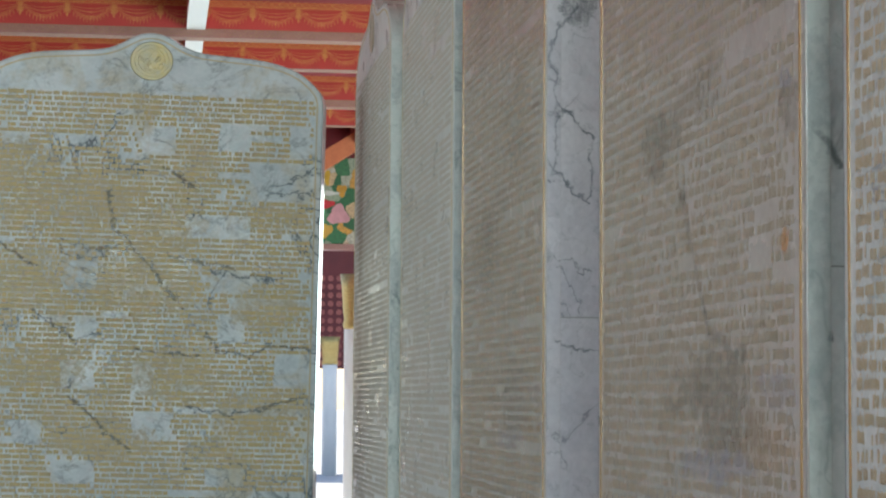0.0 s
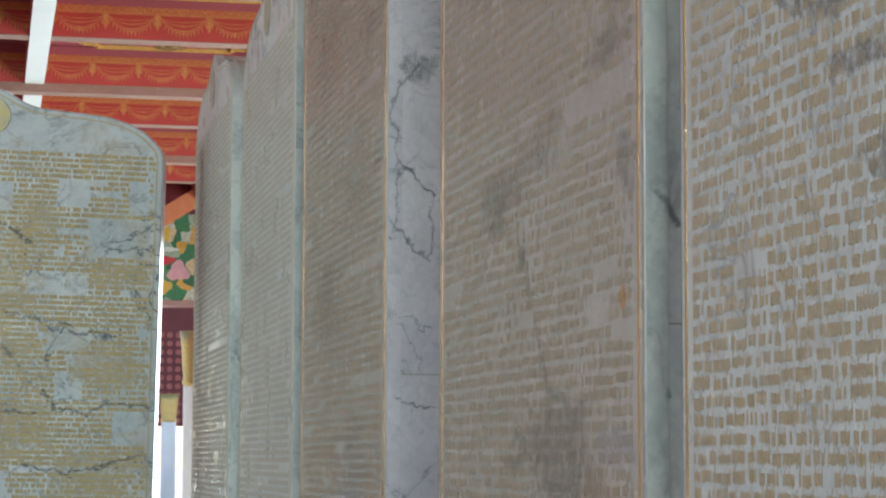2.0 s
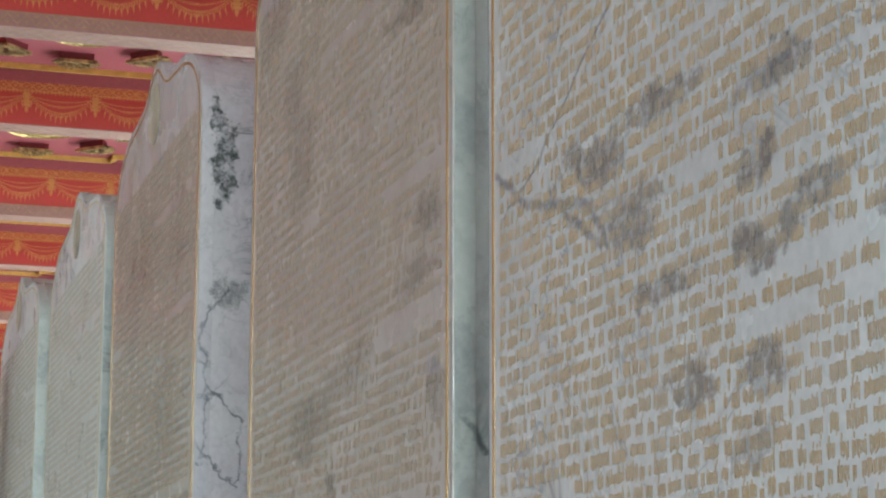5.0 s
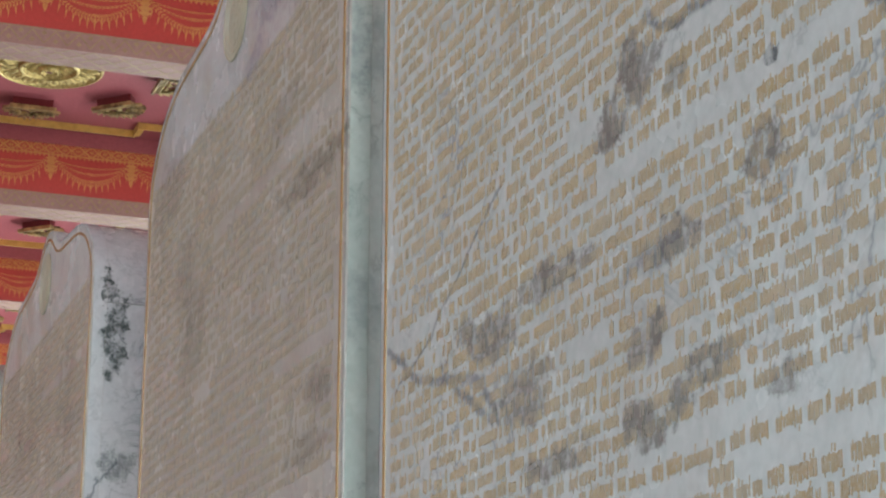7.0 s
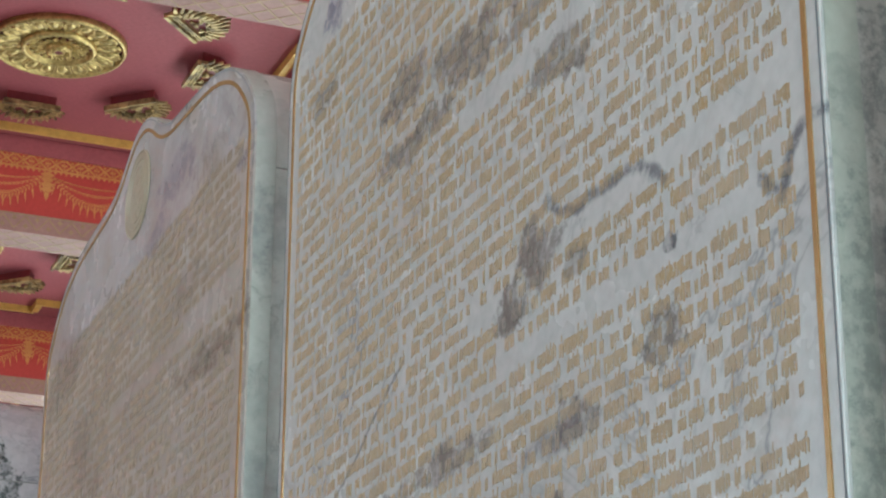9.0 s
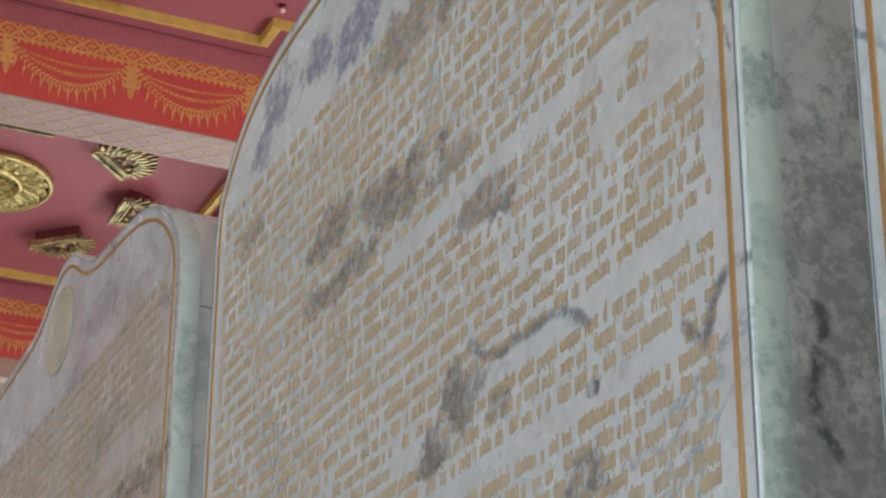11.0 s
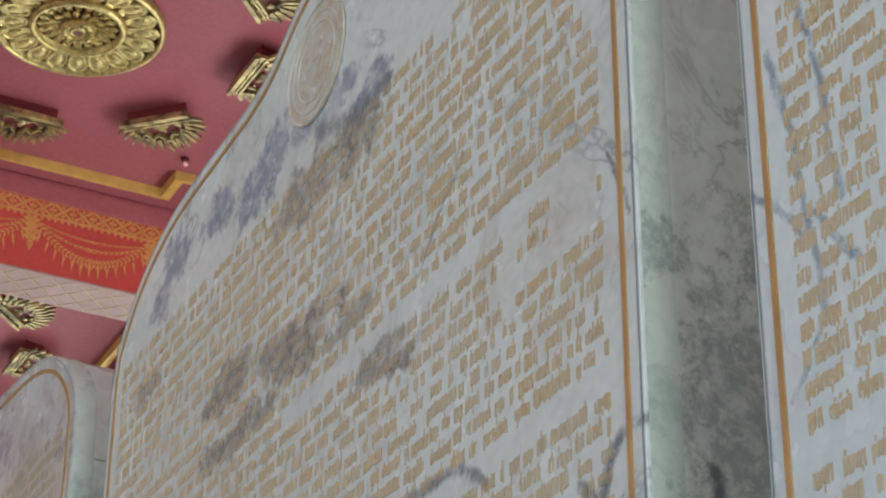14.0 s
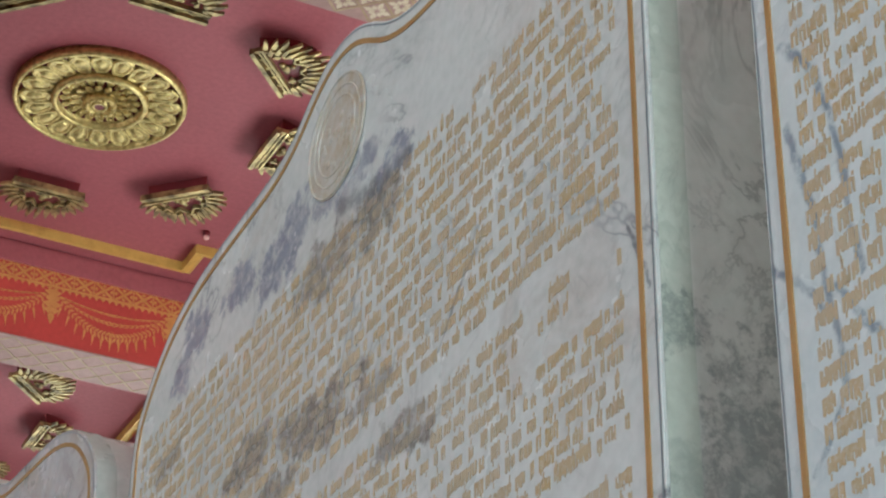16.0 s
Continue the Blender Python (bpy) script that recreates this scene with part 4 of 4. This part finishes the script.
def inscription(seed, fine, blanks=(), gaps=0.12, wear=0.25):
    """Rows of carved, gold-filled letters as small bars, in paragraphs with short last lines. blanks: (x0, x1, z0, z1) left uncut."""
    rng = random.Random(seed)
    f = Flat()
    to3 = lambda a, b, d: (a, -d + 0.0002, b)
    z = FIN - 0.238
    left_in_par = rng.randint(6, 14)
    while z > BASE + 0.12:
        a0, a1 = -0.512, 0.512
        if left_in_par == 0:
            a1 = rng.uniform(-0.1, 0.46)
            left_in_par = rng.randint(9, 18)
        else:
            left_in_par -= 1
        if rng.random() < gaps * 0.6:
            a0 += rng.uniform(0.04, 0.16)
        hole = -9.0
        if rng.random() < gaps:
            hole = rng.uniform(-0.45, 0.4)
        x = a0
        while x < a1 - 0.004:
            lift, size = rng.uniform(-0.0016, 0.0016), rng.uniform(0.78, 1.10)
            for _ in range(rng.choice((1, 2, 2, 3, 3, 4, 5, 7))):
                w = rng.uniform(0.0050, 0.0082)
                if x + w > a1:
                    break
                worn = noise.noise(Vector((x * 9.0, z * 9.0, seed))) > 0.30 and rng.random() < wear
                if not worn and not (hole < x < hole + 0.09) and not any(p0 < x < p1 and q0 < z < q1 for p0, p1, q0, q1 in blanks):
                    h = rng.uniform(0.0102, 0.0116) * size
                    up = rng.random()
                    lo = rng.uniform(-0.0006, 0.0006)
                    top = h
                    if up < 0.2:
                        f.bar(x + w * 0.5, z, x + w * 0.45, z - 0.0042, 0.0016, 0.0004, to3)
                    elif up > 0.55:
                        q = x + w * rng.uniform(0.2, 0.9)
                        f.bar(q, z + h, q + 0.0008, z + h + rng.uniform(0.002, 0.0062), rng.uniform(0.0014, 0.0028), 0.0004, to3)
                    if fine:
                        zz = z + lift
                        e = [rng.uniform(-0.0017, 0.0017) for _ in range(6)]
                        q, slit = w * rng.uniform(0.36, 0.46), rng.uniform(0.3, 0.75)
                        f.prism([(x, zz + e[0]), (x + q * 0.5, zz + e[0] - 0.0008), (x + q, zz + e[1]), (x + q, zz + top + e[2] * 0.6), (x, zz + top + e[3] * 0.6)], 0.0005, to3)
                        f.prism([(x + w - q, zz + e[4]), (x + w - q * 0.4, zz + e[5] - 0.0008), (x + w, zz + e[5]), (x + w, zz + top + e[1] * 0.6), (x + w - q, zz + top + e[0] * 0.6)], 0.0005, to3)
                        b0, b1 = (0.0, slit) if rng.random() < 0.3 else (1 - slit, 1.0)
                        f.prism([(x + q, zz + top * b0), (x + w - q, zz + top * b0 + e[2] * 0.5), (x + w - q, zz + top * b1), (x + q, zz + top * b1 + e[3] * 0.5)], 0.0004, to3)
                    else:
                        f.prism([(x, z + lo), (x + w + 0.0006, z + lo), (x + w + 0.0006, z + top * 1.12), (x, z + top * 1.12)], 0.0005, to3)
                x += w + (0.0002 if rng.random() < 0.72 else 0.0012)
            x += rng.choice((0.0035, 0.005, 0.006, 0.008, 0.011)) * (1.0 if fine else 0.6)
        z -= 0.0184
    return f


def stele(m, label, face, core, seed, fine=True, blanks=(), ink=None, joints=True, edge=None, group="row of stelae", rule=0.0165, gaps=0.12, bevel=0.0018, seam=True, taper=0.0, wide=1.0, medal=None):
    t = empty("stele", m @ Matrix.Diagonal((wide, 1.0, 1.0, 1.0)), label, "stele", group)
    if taper:
        part("front_slab", slab([(taper + 0.001, -0.001), (taper, 0.0), (taper, 0.004)]), face, t, "inscribed marble slab")
        # edge slanted and whitened so that a bright reflection shows along it
        part("side_facet", slab([(taper, 0.0006), (0.0, 0.105), (0.0, 0.2)]), M_FACET_GLINT, t, "polished slanting edge, whitened for its bright reflection")
    else:
        part("front_slab", slab([(bevel, 0.0), (bevel * 0.6, bevel * 0.08), (bevel * 0.28, bevel * 0.28), (bevel * 0.08, bevel * 0.6), (0.0, bevel), (0.0, 0.028)]), face, t, "inscribed marble slab")
        part("slab_edge", slab([(-0.0006, bevel + 0.0008), (-0.0006, 0.0275)]), edge or M_EDGE, t, "pale polished edge")
    cuts = (EYE + 0.14, EYE + 1.01)
    g = 0.0012
    ring = [(0.001, 0.0284 if seam else 0.0281), (0.001, 0.200)]
    if not taper:
        part("core_block", cut(slab(ring), cuts[0] - g, False), core, t, "marble clad side")
        part("core_block", cut(cut(slab(ring), cuts[0] + g, True), cuts[1] - g, False), core, t)
        part("core_cap", cut(slab(ring), cuts[1] + g, True), core, t, "marble clad crest")
        part("joint", slab([(0.002, 0.0281), (0.002, 0.203)]), M_JOINT, t, "dark mortar joint")
    part("back_slab", slab([(0.0, 0.202), (0.0, 0.226), (0.004, 0.23)]), face, t)
    # gold rule round the face
    out = 0.0022 if taper else 0.0012
    a, b = outline(rule), outline(rule + (0.0055 if fine else 0.004))
    v = [(x, -out, z + FIN) for x, z in a] + [(x, -out, z + FIN) for x, z in b]
    v += [(x, 0.001, z) for x, _, z in v]
    n = len(a)
    f = []
    for i in range(n):
        j = (i + 1) % n
        f += [(i, j, n + j, n + i), (i, j, 2 * n + j, 2 * n + i), (n + i, n + j, 3 * n + j, 3 * n + i)]
    mesh_ob("border_rule", v, f, M_LINE if fine else M_INK_L, t, "thin gold rule")
    for g0 in (bevel + 0.001,):
        a, b = outline(g0), outline(g0 + 0.0016)
        v = [(x, -out + 0.0008, z + FIN) for x, z in a] + [(x, -out + 0.0008, z + FIN) for x, z in b]
        mesh_ob("edge_groove", v, [(i, (i + 1) % n, n + (i + 1) % n, n + i) for i in range(n)], M_GROOVE, t, "fine dark line along the edge")
    # medallion with worn gilding
    bm = lathe([(0.066, 0.001), (0.066, -0.0008), (0.0645, -0.0026), (0.063, -0.0008), (0.054, -0.0006), (0.053, -0.0020), (0.0515, -0.0006), (0.043, -0.0006), (0.042, -0.0020), (0.0405, -0.0006), (0.0001, -0.0006)], 48)
    rng = random.Random(seed)
    for i in range(26):
        aa = rng.uniform(0, 6.28)
        r = 0.036 * math.sqrt(rng.random())
        bmesh.ops.create_icosphere(bm, subdivisions=1, radius=rng.uniform(0.003, 0.008), matrix=Matrix.Translation((r * math.cos(aa), r * math.sin(aa), -0.001)) @ Matrix.Diagonal((1, 1, 0.22, 1)))
    bmesh.ops.transform(bm, matrix=pose(0, 0, FIN - 0.112, -90, 0, 0), verts=bm.verts)
    for vv in bm.verts:
        vv.co.y = -abs(vv.co.y) - (0.0018 if taper else 0.0)
    part("medallion", bm, medal or (M_MEDAL if fine else M_MEDAL_L), t, "round worn gilt medallion")
    ob = inscription(seed, fine, blanks, gaps, 0.25 if fine else 0.35).done("inscription", ink or M_INK, t, "rows of gold-filled carved lettering")
    ob["kind"] = "stuff"
    if taper:
        ob.location.y = -0.0012
    return t


ROW_X = 0.705
L_BLANKS = [
    (-0.022, 0.079, EYE + 0.861, EYE + 0.951),
    (0.212, 0.306, EYE + 0.880, EYE + 0.970),
    (0.431, 0.495, EYE + 0.860, EYE + 0.978),
    (0.312, 0.502, EYE + 0.721, EYE + 0.834),
    (0.116, 0.314, EYE + 0.580, EYE + 0.664),
    (-0.450, -0.367, EYE + 0.871, EYE + 0.922),
    (-0.246, -0.146, EYE + 0.070, EYE + 0.157),
    (-0.027, 0.090, EYE + -0.094, EYE + -0.006),
    (-0.032, 0.033, EYE + 0.056, EYE + 0.161),
    (-0.269, -0.136, EYE + -0.248, EYE + -0.171),
    (0.199, 0.319, EYE + 0.403, EYE + 0.483),
    (-0.246, -0.153, EYE + 0.880, EYE + 0.922),
    (-0.208, -0.142, EYE + 0.239, EYE + 0.307),
    (-0.383, -0.301, EYE + -0.120, EYE + -0.044),
    (0.200, 0.319, EYE + -0.239, EYE + -0.180),
    (0.221, 0.305, EYE + 0.233, EYE + 0.330),
    (0.399, 0.510, EYE + 0.086, EYE + 0.184),
    (-0.248, -0.148, EYE + 0.407, EYE + 0.486),
]


def row_pose(y_near, lift=0.0, wide=1.0):
    return pose(ROW_X, y_near + HALF_W * wide, lift, 0, 0, -90)


E_BLANKS = [(0.03, 0.47, EYE + 0.551, EYE + 0.574), (0.43, 0.515, EYE + 0.785, EYE + 0.82), (0.43, 0.50, EYE + 0.765, EYE + 0.786), (0.35, 0.515, EYE + 0.742, EYE + 0.762), (0.26, 0.47, EYE + 0.266, EYE + 0.286), (0.07, 0.22, EYE + 0.276, EYE + 0.292), (0.45, 0.51, EYE + 0.375, EYE + 0.395), (0.487, 0.515, EYE + 0.925, EYE + 0.945)]
D_BLANKS = [(0.315, 0.417, EYE + 0.15, EYE + 0.18), (0.24, 0.50, EYE + 0.415, EYE + 0.432), (0.27, 0.50, EYE + 0.885, EYE + 0.905)]
stele(row_pose(0.957 - 2 * HALF_W), "pale marble stele with blue veins and gold lettering", M_FACE_F, M_CORE, 11)
stele(row_pose(1.084, -0.01), "pale grey marble stele with ochre gold lettering", M_FACE_E, M_CORE_E, 12, blanks=E_BLANKS, ink=M_INK_E, edge=M_EDGE_E, gaps=0.05)
stele(row_pose(2.320, 0.008, 1.018), "brownish marble stele with ochre lettering and grey stains", M_FACE_D, M_CORE_D, 13, ink=M_INK_D, blanks=D_BLANKS, wide=1.018, medal=M_MEDAL_O, gaps=0.04)
stele(row_pose(3.928, 0.01), "brownish marble stele with white, black-veined sides", M_FACE_C, M_CORE_W, 14, edge=M_CORE_W, seam=False, medal=M_MEDAL_O, ink=M_INK_D)
stele(row_pose(5.185), "greyish marble stele with gold lettering paled by painted-in sheen", M_FACE, M_EDGE, 15, fine=False, edge=M_EDGE, ink=M_INK_FAR, medal=M_MEDAL_O)
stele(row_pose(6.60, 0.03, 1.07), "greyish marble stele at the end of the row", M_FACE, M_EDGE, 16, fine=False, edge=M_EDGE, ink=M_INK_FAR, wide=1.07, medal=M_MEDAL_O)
stele(pose(-0.067, 7.4, -0.05, 0, 1.0, 0), "teal-grey marble stele covered with gold lettering", M_FACE_L, M_CORE_W, 17, fine=False, ink=M_INK_L, blanks=L_BLANKS, edge=M_WHITE, group="cross row of stelae", rule=0.034, gaps=0.15, bevel=0.018, taper=0.017, wide=1.088)


def plinth(m, length, label):
    t = empty("plinth", m, label, "plinth")
    part("body", box(-length / 2, length / 2, -0.08, 0.31, 0.0, 0.49, 0.006), M_CORE, t)
    part("top_slab", box(-length / 2 - 0.03, length / 2 + 0.03, -0.11, 0.34, 0.49, BASE, 0.008), M_EDGE, t)
    return t


plinth(pose(ROW_X, 3.75, 0, 0, 0, -90), 8.2, "long grey marble plinth under the row of stelae")
plinth(pose(-0.05, 7.4, -0.03), 1.3, "grey marble plinth under a single stele")

# ---- far end: mural, brace, columns in the light ----
n = Nodes("mural_paint", 0.6)
vec = n.coords()
warp = n.add("ShaderNodeVectorMath", {0: n.noise(vec, 6.0, 3.0).outputs["Color"], 3: 0.16}, operation="SCALE").outputs[0]
vv = n.add("ShaderNodeVectorMath", {0: vec, 1: warp}, operation="ADD").outputs[0]
cell = n.add("ShaderNodeTexVoronoi", {"Vector": vv, "Scale": 5.5})
pick = n.add("ShaderNodeSeparateColor", {0: cell.outputs["Color"]}).outputs[0]
col = n.ramp(pick, [(0.0, (0.02, 0.10, 0.04)), (0.45, (0.03, 0.16, 0.06)), (0.6, (0.10, 0.22, 0.10)), (0.75, (0.55, 0.50, 0.42)), (0.9, (0.60, 0.30, 0.05))])
M_MURAL = n.finish(n.mix(n.ramp(n.noise(vec, 30.0, 4.0).outputs[0], [(0.45, 0.0), (0.6, 0.35)]), col, (0.02, 0.04, 0.03)))
MURAL_Y = FAR_Y - 0.05
mural = empty("mural", pose(0, MURAL_Y, 0), "green wall painting with red, pink and yellow shapes", "mural")
part("panel", box(0.6, 4.2, 0.0, 0.05, EYE + 2.0, EYE + 3.12), M_MURAL, mural)
part("frame", box(0.6, 4.2, -0.03, 0.05, EYE + 1.93, EYE + 2.0), M_SOFFIT, mural, "pale frame strip")


def blot(name, cx, cz, rx, rz, colour, seed):
    rng = random.Random(seed)
    k = 18
    pts = []
    for i in range(k):
        a = 2 * math.pi * i / k
        q = 1 + 0.22 * math.sin(3 * a + seed) + rng.uniform(-0.1, 0.1)
        pts.append((cx + rx * q * math.cos(a), cz + rz * q * math.sin(a)))
    f = Flat()
    f.prism(pts, 0.002, lambda a, b, d: (a, -d - 0.001, EYE + b))
    mat = paint("mural_" + name, colour, tuple(c * 0.7 for c in colour), 0.6, 6.0)
    return f.done("painted_shape", mat, mural, name + " painted shape")


blot("pink", 2.36, 2.38, 0.13, 0.13, (0.62, 0.30, 0.33), 3)
blot("red", 2.20, 2.52, 0.10, 0.06, (0.55, 0.03, 0.04), 1)
blot("yellow", 2.20, 2.86, 0.05, 0.09, (0.65, 0.38, 0.04), 5)
blot("ochre", 2.40, 2.70, 0.06, 0.08, (0.60, 0.30, 0.04), 6)
blot("amber", 2.20, 2.18, 0.08, 0.09, (0.62, 0.36, 0.06), 7)
blot("white", 2.26, 2.66, 0.10, 0.03, (0.6, 0.6, 0.55), 8)

brace = empty("roof_brace", pose(0, FAR_Y - 0.5, 0), "orange slanting roof brace with gold pattern", "brace")
f = Flat()
f.bar(1.7, EYE + 2.75, 3.0, EYE + 3.95 * 0.907, 0.22, 0.12, lambda a, b, d: (a, -d, b))
f.done("brace_bar", M_ORANGE, brace)

far_wall = tagged(part("far_wall", box(-2, 14, 62.0, 62.4, EYE + 0.85, 9.0), paint("far_wall_red", (0.17, 0.03, 0.03), (0.10, 0.02, 0.02), 0.6, 0.9)), "red patterned wall of a building across the court", "wall", kind="structure")

fw = Flat()
for i in range(8):
    for j in range(11):
        mx, mz = 4.0 + 0.24 * i, EYE + 1.0 + 0.24 * j
        fw.prism([(mx + 0.085 * math.cos(q * math.pi / 5), mz + 0.085 * math.sin(q * math.pi / 5)) for q in range(10)], 0.01, lambda a, b, d: (a, 62.0 - d, b))
med = fw.done("wall_medallions", paint("far_medallion", (0.34, 0.10, 0.08), (0.26, 0.07, 0.06), 0.6, 3.0), far_wall, "rows of dull red medallions")
med["kind"] = "stuff"


def column(x, y, r, top, label):
    t = empty("column", pose(x, y, 0), label, "column", "white columns")
    part("shaft", lathe([(r, -0.5), (r, top - 0.75), (r * 0.98, top - 0.72)], 24), M_WHITE, t, smooth=True)
    part("capital", lathe([(r, top - 0.75), (r * 1.12, top - 0.70), (r * 1.0, top - 0.62), (r * 1.1, top - 0.5), (r * 1.2, top - 0.2), (r * 1.35, top)], 24), M_GOLD, t, "gilded lotus capital", smooth=True)


column(2.76, 30.0, 0.17, EYE + 1.70, "white column with a gilded lotus capital")
column(4.72, 59.0, 0.2, EYE + 1.66, "distant white column with a gilded lotus capital")

bulb = empty("ceiling_bulb", pose(2.03, 5.74, CEIL), "tiny pink signal bulb on the rose ceiling", "bulb")
part("socket", lathe([(0.012, 0.0), (0.012, -0.012), (0.008, -0.014)], 16), M_MAROON, bulb, smooth=True)
bm = bmesh.new()
bmesh.ops.create_icosphere(bm, subdivisions=2, radius=0.010, matrix=Matrix.Translation((0, 0, -0.02)))
part("glass", bm, paint("bulb_glass_pink", (0.85, 0.45, 0.40), (0.8, 0.4, 0.36), 0.2, 5.0), bulb, "pink glass", smooth=True)
